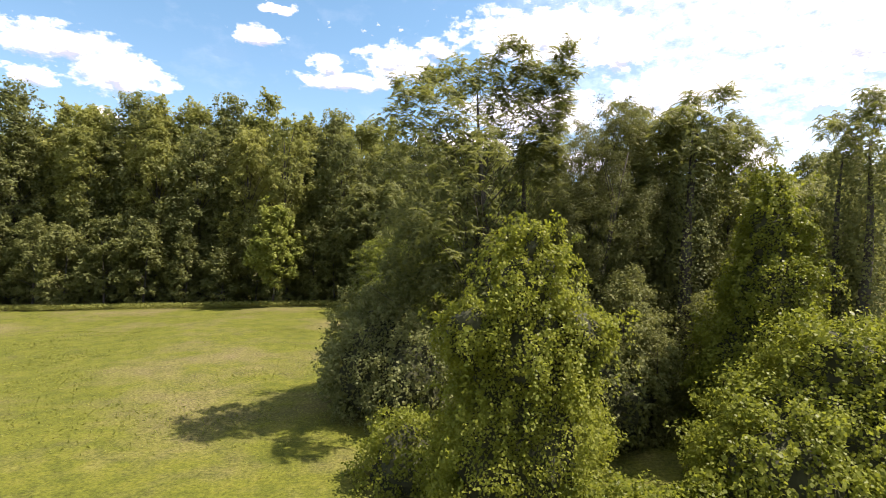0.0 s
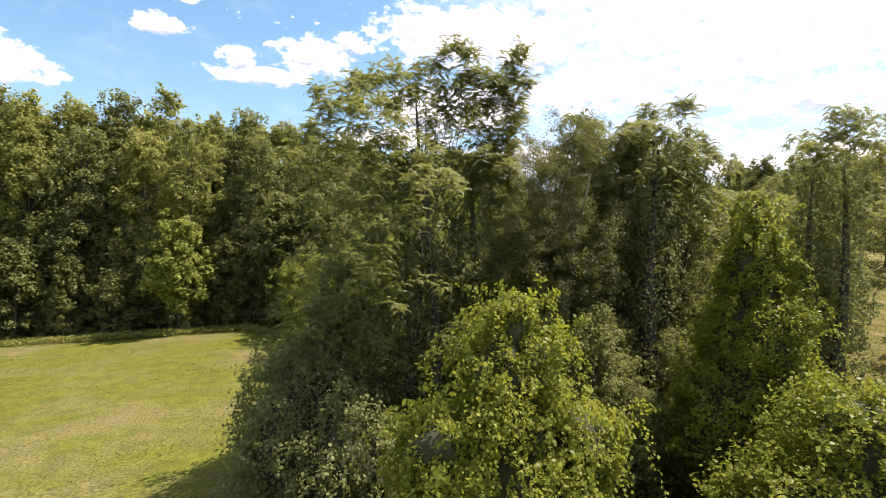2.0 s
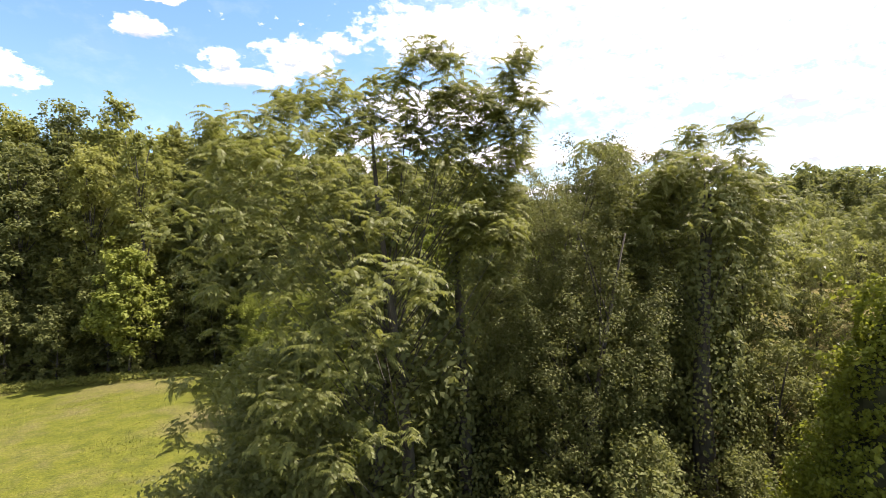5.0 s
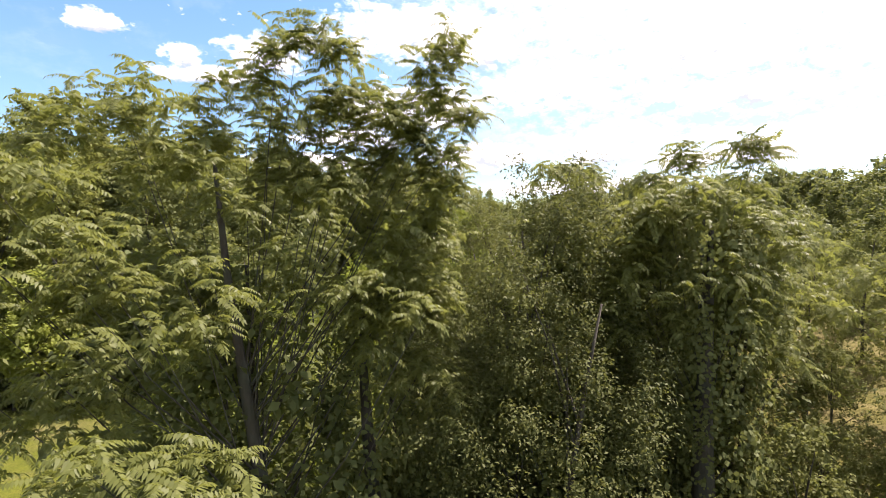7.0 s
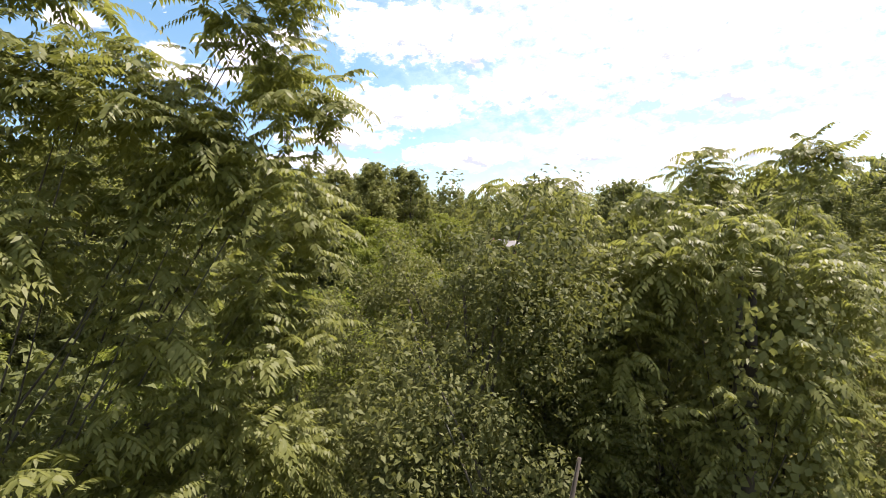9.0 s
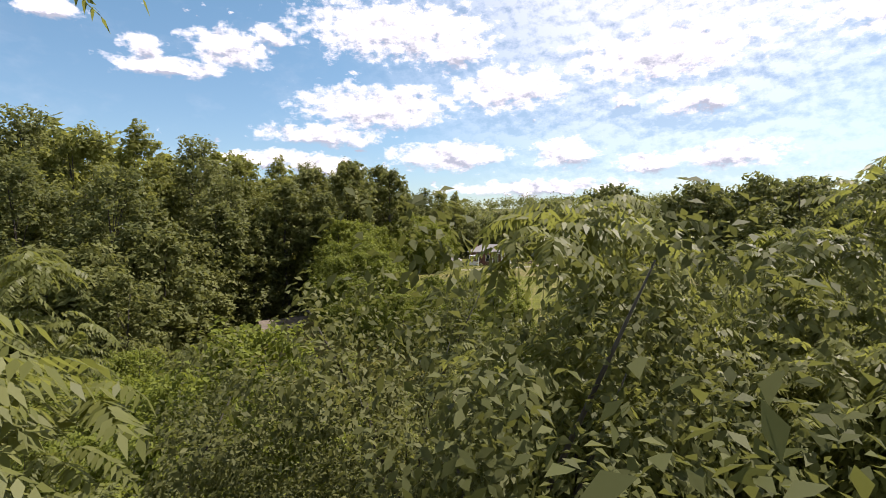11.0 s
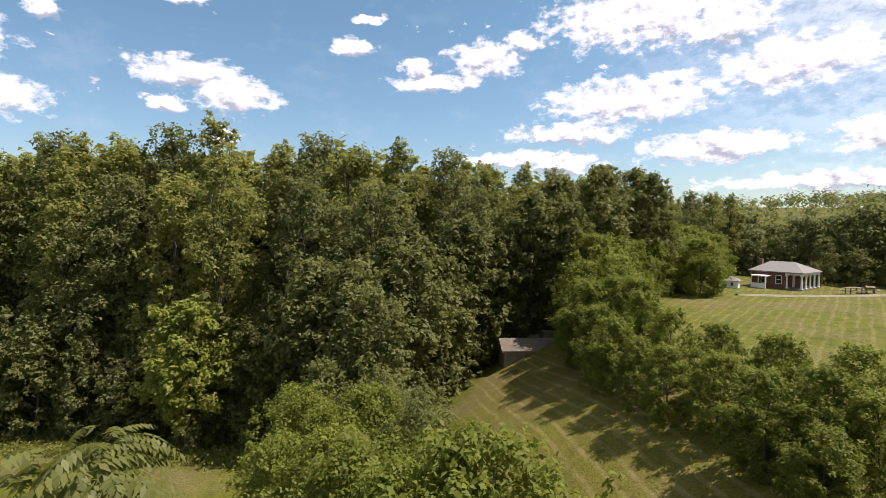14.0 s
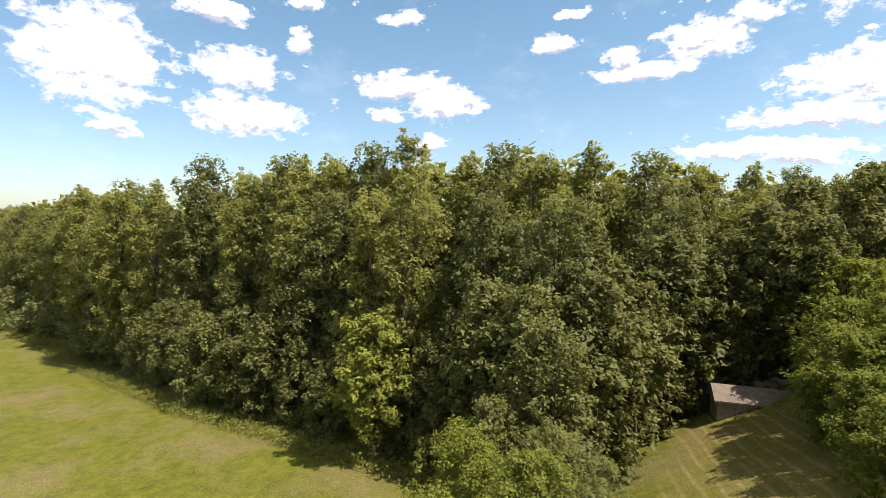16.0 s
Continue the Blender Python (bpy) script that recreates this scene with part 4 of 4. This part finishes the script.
vine_mound("vine_mound", 15, [(0, 0, 0.9, 1.7, 1.4, 1.7), (1.5, 0.4, 0.8, 1.5, 1.3, 1.5)],
           600, 0.085, 10, "low bright green vine-covered bush under the trees").matrix_basis = pose(4.0, 9.6, -0.7)
vine_mound("vine_mound", 18, [(0, 0, 1.5, 2.0, 1.8, 2.2), (1.6, 1, 1.2, 1.7, 1.6, 1.9), (-1.6, 0.6, 1.4, 1.6, 1.6, 2.0)],
           300, 0.115, 12, "thicket of vines between the trunks", LEAF_SHRUB).matrix_basis = pose(6.4, 17.5, -0.7)
# dark leaves instead of vine leaves: the tree's shade as a colour
vine_mound("vine_mound", 21, [(0, 0, 1.8, 2.2, 2.2, 2.6), (1.4, -1.4, 1.6, 1.8, 1.8, 2.4), (-0.6, 2.0, 2.0, 2.0, 2.0, 2.8)],
           280, 0.12, 10, "thicket of vines at the tall tree's foot, shade put into its colour", LEAF_DARK_SHADED).matrix_basis = pose(-2.2, 20.2, -0.7)

# ---- weeds along the wood's edge ----
def weeds():
    rng = np.random.default_rng(31)
    n = 52000
    x = -130 + 128 * rng.random(n)
    y = 54.6 + rng.normal(size=n) * 0.65 + np.where(x < -45, (-45 - x) * 0.1, 0) + np.where(x > -12, (x + 12) * -1.0, 0)
    h = 0.2 + 0.85 * rng.random(n) ** 1.6
    pos = np.stack([x, y, land(x, y) + h * 0.5], 1)
    nrm = unit(rng.normal(size=(n, 3)) + np.array([0, -0.8, 0.6]))
    tagged(link_mesh("weeds", quad_mesh("weeds", leaf_quads(rng, pos, nrm, 0.08 + h * 0.2, 0.5, -0.5)), LEAF_WEED), "bright rank weeds along the meadow's edge", "weeds", "", "stuff")


weeds()


def grass_tufts():
    rng = np.random.default_rng(37)
    n = 60000
    x, y = -46 + 46 * rng.random(n), 10 + 40 * rng.random(n)
    patch = np.array([noise.noise(Vector((a * 0.25, b * 0.25, 4.0))) for a, b in zip(x, y)])
    keep = rng.random(n) < 0.35 + patch
    x, y = x[keep], y[keep]
    n = len(x)
    h = 0.03 + 0.07 * rng.random(n) ** 2
    pos = np.stack([x, y, land(x, y) + h * 0.4], 1)
    nrm = unit(rng.normal(size=(n, 3)) + np.array([0, 0, 0.5]))
    tagged(link_mesh("grass", quad_mesh("grass", leaf_quads(rng, pos, nrm, 0.05 + h, 0.4, -0.5)), LEAF_WEED), "rough grass tufts on the mown meadow", "grass", "", "stuff")


grass_tufts()


# ---- shrubs among the near trunks, and bushes before the far trees ----
SHRUB = [broadleaf("leafy_shrub", 67 + i, h, s, 0.2, 125, 0.54, 76, 0.165, LEAF_SHRUB, "leafy shrub between the near trunks", "shrub", "shrubs under the near trees", 0.4, slim=0.55, pointed=True)
         for i, (h, s) in enumerate([(9.5, 2.2), (8.0, 2.6)])]
placed = set()
for x, y, v, k in [(5.0, 18.6, 1, .72), (6.8, 19.0, 0, .55), (8.0, 17.4, 1, .55), (4.2, 17.0, 1, .5), (11.6, 18.0, 1, .72), (13.2, 19.0, 0, .7), (6.0, 21.0, 0, .66), (12.4, 14.6, 1, .6), (15.4, 20.4, 1, .9), (12.6, 20.6, 0, .85), (14.6, 21.6, 1, .95), (16.4, 22.8, 0, .95), (11.8, 24.4, 0, .78), (10.4, 19.0, 1, .7), (8.0, 20.2, 0, .7), (6.3, 21.6, 0, .98), (7.6, 21.2, 0, 1.02), (5.2, 22.8, 1, 1.0), (7.2, 18.6, 1, .8)]:
    stand(SHRUB[v], x, y, (9.5, 8.0)[v] * k - 0.7, (9.5, 8.0)[v], x * 2, v not in placed)
    placed.add(v)
for x, y, v, k in [(24, 23, 1, .7), (20, 22, 1, .65), (22, 26, 0, .5), (27, 27.5, 0, .6), (25, 31, 1, .55), (21, 17, 1, .7), (25, 15, 1, .7)]:
    tagged(again(SHRUB[v], x, y, x * 2, k), "bushy green tree on the overgrown slope", "tree", "trees on the overgrown slope")
for x, y, v, k in [(44, 90, 1, .55), (46.4, 88.6, 0, .42), (50.6, 86.4, 1, .42), (55.6, 83.6, 1, .38), (58.6, 81, 0, .4), (41.5, 92, 0, .6), (39.6, 90.5, 1, .36)]:
    tagged(again(UNDER[v], x, y, x * 2, k), "rounded bush before the trees beyond the lawn", "shrub", "bushes beyond the lawn")


# ---- buildings ----
BRICK = solid_material("old_brick", (0.150, 0.070, 0.050), (0.230, 0.110, 0.080), 14.0, 0.9, 0.4, c=(0.10, 0.055, 0.045))
WHITE = solid_material("white_paint", (0.66, 0.65, 0.62), (0.80, 0.79, 0.76), 4.0, 0.55, 0.1)
SHINGLE = solid_material("weathered_shingle", (0.14, 0.135, 0.125), (0.21, 0.20, 0.185), 7.0, 0.9, 0.4, c=(0.18, 0.172, 0.16))
SHEDROOF = solid_material("dusty_roofing_felt", (0.100, 0.082, 0.060), (0.160, 0.135, 0.102), 3.0, 0.9, 0.3, c=(0.08, 0.068, 0.05))
BOARD = solid_material("weathered_boards", (0.13, 0.095, 0.065), (0.25, 0.19, 0.13), 5.0, 0.9, 0.4, (1, 1, 0.2), (0.10, 0.085, 0.07))
PALEBOARD = solid_material("dusty_boards", (0.20, 0.165, 0.115), (0.34, 0.285, 0.20), 5.0, 0.9, 0.4, (1, 1, 0.2), (0.16, 0.13, 0.09))
DARKGLASS, nd, ln = material("window_glass")
pb = nd.new("ShaderNodeBsdfPrincipled")
pb.inputs["Base Color"].default_value, pb.inputs["Roughness"].default_value = (0.02, 0.025, 0.03, 1), 0.08
ln.new(pb.outputs[0], nd.new("ShaderNodeOutputMaterial").inputs[0])
GRAVEL = solid_material("pale_gravel", (0.15, 0.14, 0.09), (0.23, 0.21, 0.15), 6.0, 0.95, 0.5, c=(0.13, 0.13, 0.06))


def add_box(bm, x0, x1, y0, y1, z0, z1, bevel=0.0):
    geo = bmesh.ops.create_cube(bm, size=1.0, matrix=Matrix.Translation(((x0 + x1) / 2, (y0 + y1) / 2, (z0 + z1) / 2)) @ Matrix.Diagonal((x1 - x0, y1 - y0, z1 - z0, 1)))
    if bevel:
        edges = {e for v in geo["verts"] for e in v.link_edges}
        bmesh.ops.bevel(bm, geom=list(edges), offset=bevel, segments=1, affect="EDGES")


def box_part(name, parent, mat, dims, bevel=0.0, label=""):
    bm = bmesh.new()
    add_box(bm, *dims, bevel)
    return part(name, bm, mat, parent, label)


def roof_part(name, parent, mat, x0, x1, y0, y1, z, rise, hip0=0.0, hip1=0.0, thick=0.18):
    """A pitched roof with its ridge along x, and hipped ends of the given depth."""
    bm = bmesh.new()
    ym = (y0 + y1) / 2
    low = [bm.verts.new(p) for p in ((x0, y0, z), (x1, y0, z), (x1, y1, z), (x0, y1, z))]
    eav = [bm.verts.new(p) for p in ((x0, y0, z + thick), (x1, y0, z + thick), (x1, y1, z + thick), (x0, y1, z + thick))]
    a, b = bm.verts.new((x0 + hip0, ym, z + thick + rise)), bm.verts.new((x1 - hip1, ym, z + thick + rise))
    bm.faces.new(low[::-1])
    for i in range(4):
        j = (i + 1) % 4
        bm.faces.new((low[i], low[j], eav[j], eav[i]))
    bm.faces.new((eav[0], eav[1], b, a)), bm.faces.new((eav[2], eav[3], a, b))
    bm.faces.new((eav[1], eav[2], b)), bm.faces.new((eav[3], eav[0], a))
    return part(name, bm, mat, parent)


def window_part(parent, x, y, z, w, h, depth=0.07):
    """A sash window on a wall that faces -y."""
    bm = bmesh.new()
    for d in ((x - w / 2 - .08, x - w / 2, y - depth, y + .02, z - .08, z + h + .08), (x + w / 2, x + w / 2 + .08, y - depth, y + .02, z - .08, z + h + .08),
              (x - w / 2, x + w / 2, y - depth, y + .02, z + h, z + h + .08), (x - w / 2, x + w / 2, y - depth - .03, y + .02, z - .08, z), (x - w / 2, x + w / 2, y - depth + .02, y + .02, z + h / 2 - .025, z + h / 2 + .025)):
        add_box(bm, *d)
    f = part("window", bm, WHITE, parent, "white-framed sash window")
    box_part("pane", f, DARKGLASS, (x - w / 2, x + w / 2, y - .03, y + .01, z, z + h))


def column_part(parent, x, y, z0, z1, r=0.16):
    bm = bmesh.new()
    bmesh.ops.create_cone(bm, cap_ends=True, segments=16, radius1=r, radius2=r * 0.86, depth=z1 - z0 - 0.3, matrix=Matrix.Translation((x, y, (z0 + z1) / 2)))
    add_box(bm, x - r * 1.4, x + r * 1.4, y - r * 1.4, y + r * 1.4, z0, z0 + 0.15, 0.02)
    add_box(bm, x - r * 1.4, x + r * 1.4, y - r * 1.4, y + r * 1.4, z1 - 0.15, z1, 0.02)
    part("column", bm, WHITE, parent, "white round porch column")


def house():
    h = empty_thing("house", "low brick house with a white-columned porch and pale roof", "house")
    # x runs along the house towards the porch, the near wall faces -y
    bm = bmesh.new()
    add_box(bm, -8.4, -2.6, 0.0, 7.2, -1.0, 2.9)
    part("wall", bm, BRICK, h, "red brick wall")
    box_part("porch_floor", h, GRAVEL, (-2.6, 0.1, -0.1, 7.3, -1.0, 0.12), 0.02)
    roof_part("roof", h, SHINGLE, -8.9, 0.45, -0.5, 7.7, 2.95, 1.7, 2.2, 3.0)
    bm = bmesh.new()
    add_box(bm, -2.6, 0.15, -0.15, 0.15, 2.6, 2.95), add_box(bm, -0.15, 0.15, 0.15, 7.1, 2.6, 2.95), add_box(bm, -2.6, 0.15, 7.1, 7.4, 2.6, 2.95)
    part("porch_beam", bm, WHITE, h, "white beam over the columns")
    for y in (0, 1.75, 3.55, 5.35, 7.2):
        column_part(h, 0, y, 0.12, 2.6)
    column_part(h, -2.35, -0.02, 0.12, 2.6)
    for x in (-3.7, -6.2):
        window_part(h, x, 0.0, 0.9, 0.9, 1.45)
    box_part("door", h, WHITE, (-2.62, -2.54, 2.9, 3.9, 0.12, 2.25), 0.01, "white porch door")
    bm = bmesh.new()
    add_box(bm, -7.5, -4.9, -2.4, 0.0, 2.15, 2.35, 0.03)
    part("canopy", bm, WHITE, h, "white flat canopy on posts beside the wall")
    for x in (-7.4, -6.2, -5.0):
        box_part("canopy_post", h, WHITE, (x - .07, x + .07, -2.35, -2.21, -1.0, 2.15))
    box_part("canopy_screen", h, WHITE, (-7.33, -5.07, -2.3, -2.26, 0.0, 0.9))
    box_part("chimney", h, BRICK, (-8.35, -7.75, 2.4, 3.2, 3.0, 5.2), 0.02, "short brick chimney")
    h.matrix_basis = Matrix.LocRotScale((HOUSE[0], HOUSE[1], float(land(np.array(HOUSE[0]), np.array(HOUSE[1])))), Euler((0, 0, math.atan2(-0.73, 0.69))), (.62, .62, .62))


HOUSE = (35.8, 85.2)
house()


def outbuilding():
    o = empty_thing("outbuilding", "small pale outbuilding with a grey hipped roof", "outbuilding")
    box_part("wall", o, WHITE, (-2.4, 2.4, -1.6, 1.6, -0.8, 2.0), 0.02, "whitewashed wall")
    roof_part("roof", o, SHINGLE, -2.8, 2.8, -2.0, 2.0, 2.0, 1.1, 1.6, 1.6, 0.12)
    window_part(o, 0.9, -1.6, 0.7, 0.7, 0.9)
    box_part("door", o, BOARD, (-1.5, -0.6, -1.66, -1.6, -0.4, 1.6), 0.01, "plain plank door")
    o.matrix_basis = Matrix.LocRotScale((28.9, 86.6, float(land(np.array(28.9), np.array(86.6)))), Euler((0, 0, -0.5)), (.40, .40, .40))


outbuilding()


def shed():
    s = empty_thing("shed", "long low wooden shed with a dusty pitched roof", "shed")
    bm = bmesh.new()
    L, W, H = 4.4, 2.6, 1.6
    add_box(bm, 0, L, 0, W, -0.8, H)
    part("wall", bm, PALEBOARD, s, "dusty beige plank wall")
    n = 18
    for i in range(n):
        x = L * i / n
        box_part("plank", s, PALEBOARD, (x + .01, x + L / n - .01, -0.03, -0.003, -0.5, H - 0.02 - 0.02 * (i % 3)))
    roof_part("roof", s, SHEDROOF, -0.25, L + 0.25, -0.3, W + 0.3, H, 0.75, 0, 0, 0.08)
    box_part("fascia", s, BOARD, (-0.25, L + 0.25, -0.34, -0.303, H - 0.05, H + 0.08))
    box_part("door", s, BOARD, (1.2, 2.1, -0.07, -0.034, -0.4, 1.0), 0.01, "plank door")
    s.matrix_basis = Matrix.LocRotScale((SHED[0], SHED[1], float(land(np.array(SHED[0]), np.array(SHED[1]))) - 0.1), Euler((0, 0, radians(14))), (1, 1, 1))
    f = empty_thing("board_fence", "weathered board fence behind the shed", "fence")
    for i in range(4):
        box_part("post", f, BOARD, (i * 2.0 - .06, i * 2.0 + .06, -.06, .06, -0.5, 1.75), 0.01)
    for i in range(30):
        x = 0.1 + i * 0.2
        box_part("board", f, PALEBOARD, (x - .085, x + .085, -.09, -.063, 0.05, 1.5 + 0.06 * math.sin(i * 2.3)))
    box_part("rail", f, BOARD, (0, 6.0, -.06, -.02, 1.2, 1.3)), box_part("rail", f, BOARD, (0, 6.0, -.06, -.02, 0.3, 0.4))
    f.matrix_basis = Matrix.LocRotScale((SHED[0] - 2.2, SHED[1] + 4.4, float(land(np.array(SHED[0]), np.array(SHED[1] + 4.4))) + 0.4), Euler((0, 0, radians(12))), (1, 1, 1))
    w = empty_thing("lumber_stack", "stack of grey planks beside the fence", "lumber")
    for i in range(5):
        box_part("plank", w, SHINGLE, (0.04 * i, 2.0 - 0.05 * i, 0, 0.5, 0.02 + i * 0.16, 0.14 + i * 0.16), 0.01)
    w.matrix_basis = Matrix.LocRotScale((SHED[0] + 3.2, SHED[1] + 4.2, float(land(np.array(SHED[0] + 3.2), np.array(SHED[1] + 4.2))) - 0.02), Euler((0, 0, radians(20))), (1, 1, 1))


SHED = (3.9, 66.2)
shed()


def far_shed():
    s = empty_thing("garden_shed", "small dark garden shed under the far trees", "shed")
    box_part("wall", s, BOARD, (-1.5, 1.5, -1.2, 1.2, -0.6, 2.1))
    roof_part("roof", s, BOARD, -1.8, 1.8, -1.5, 1.5, 2.1, 0.9, 0, 0, 0.1)
    box_part("door", s, SHINGLE, (-0.5, 0.4, -1.26, -1.2, -0.2, 1.8), 0.01, "pale door")
    s.matrix_basis = Matrix.LocRotScale((50.4, 84.0, float(land(np.array(50.4), np.array(84.0)))), Euler((0, 0, -0.55)), (.5, .5, .5))


far_shed()


def lane(name, pts, width, mat, label, lift=0.03):
    """A strip that follows the ground."""
    verts, faces = [], []
    n = 60
    P = [Vector((*p, 0)) for p in pts]
    for i in range(n + 1):
        f = i / n * (len(P) - 1)
        k = min(len(P) - 2, int(f))
        q, d = P[k].lerp(P[k + 1], f - k), (P[min(k + 1, len(P) - 1)] - P[k]).normalized()
        side = Vector((-d.y, d.x, 0))
        for j in range(4):
            w = q + side * width * (j / 3 - 0.5) * (1 + 0.15 * math.sin(i * 1.7 + j))
            verts.append((w.x, w.y, float(land(np.array(w.x), np.array(w.y))) + (lift if j in (1, 2) else -0.12)))
        if i:
            for j in range(3):
                a = (i - 1) * 4 + j
                faces.append((a, a + 1, a + 5, a + 4))
    me = bpy.data.meshes.new(name)
    me.from_pydata(verts, [], faces)
    tagged(link_mesh(name, me, mat), label, "lane", "", "structure")


lane("road", [(27, 79.4), (34.5, 79.8), (41.5, 82.2), (48.5, 82.4), (52.6, 80.2), (57.4, 75.6), (57.8, 68.5), (56.6, 60)], 1.2, GRAVEL, "pale gravel lane along the far side of the lawn", 0.12)


# ---- garden things on the lawn by the house ----
def picnic_table():
    t = empty_thing("picnic_table", "dark wooden picnic table on the lawn", "table", "picnic tables")
    for i in range(4):
        box_part("board", t, BOARD, (-0.9, 0.9, -0.38 + i * 0.195, -0.2 + i * 0.195, 0.71, 0.75), 0.008)
    for y in (-0.68, 0.68):
        box_part("bench", t, BOARD, (-0.9, 0.9, y - 0.13, y + 0.13, 0.41, 0.45), 0.008)
    for x in (-0.65, 0.65):
        box_part("crossbar", t, BOARD, (x - .04, x + .04, -0.75, 0.75, 0.36, 0.405))
        for y in (-0.3, 0.3):
            box_part("leg", t, BOARD, (x + .05, x + .09, y - .05, y + .05, 0.0, 0.705))
    return t


for i, (x, y, a) in enumerate([(39.3, 82.4, 0.3), (41.6, 83.6, 1.1)]):
    if i == 0:
        bench = picnic_table()
        put(bench, x, y, a, 1.0, 0.0)
    else:
        again(bench, x, y, a, 1.0, 0.0)


def low_wall():
    w = empty_thing("garden_wall", "low pale stone wall along the lane", "wall")
    rng = np.random.default_rng(3)
    for row in range(2):
        x = -1.6 + 0.15 * row
        while x < 1.5:
            L = float(rng.uniform(0.3, 0.55))
            box_part("stone", w, SHINGLE, (x, x + L - 0.02, -0.2, 0.2 + float(rng.uniform(-.03, .03)), -0.1 + row * 0.3, 0.18 + row * 0.3), 0.03)
            x += L
    put(w, 48.2, 83.4, -0.3, 1.0, 0.05)


low_wall()


def planter():
    p = empty_thing("planter", "small dark stone planter on the lawn", "planter")
    bm = bmesh.new()
    bmesh.ops.create_cone(bm, cap_ends=True, segments=14, radius1=0.24, radius2=0.36, depth=0.5, matrix=Matrix.Translation((0, 0, 0.25)))
    part("pot", bm, BARK, p)
    rng = np.random.default_rng(9)
    link_mesh("plant", tri_mesh("plant", clump_leaves(rng, np.array([[0, 0, 0.6]]), np.array([0.3]), 120, 0.09)), LEAF_DARK_SHADED, p)
    put(p, 44.2, 79.0, 0, 0.7, 0.0)


planter()

# from plan units to metres
for ob in list(scene.objects):
    if ob.parent is None and ob.type in {"MESH", "EMPTY"}:
        ob.matrix_basis = Matrix.Scale(UNIT, 4) @ ob.matrix_basis
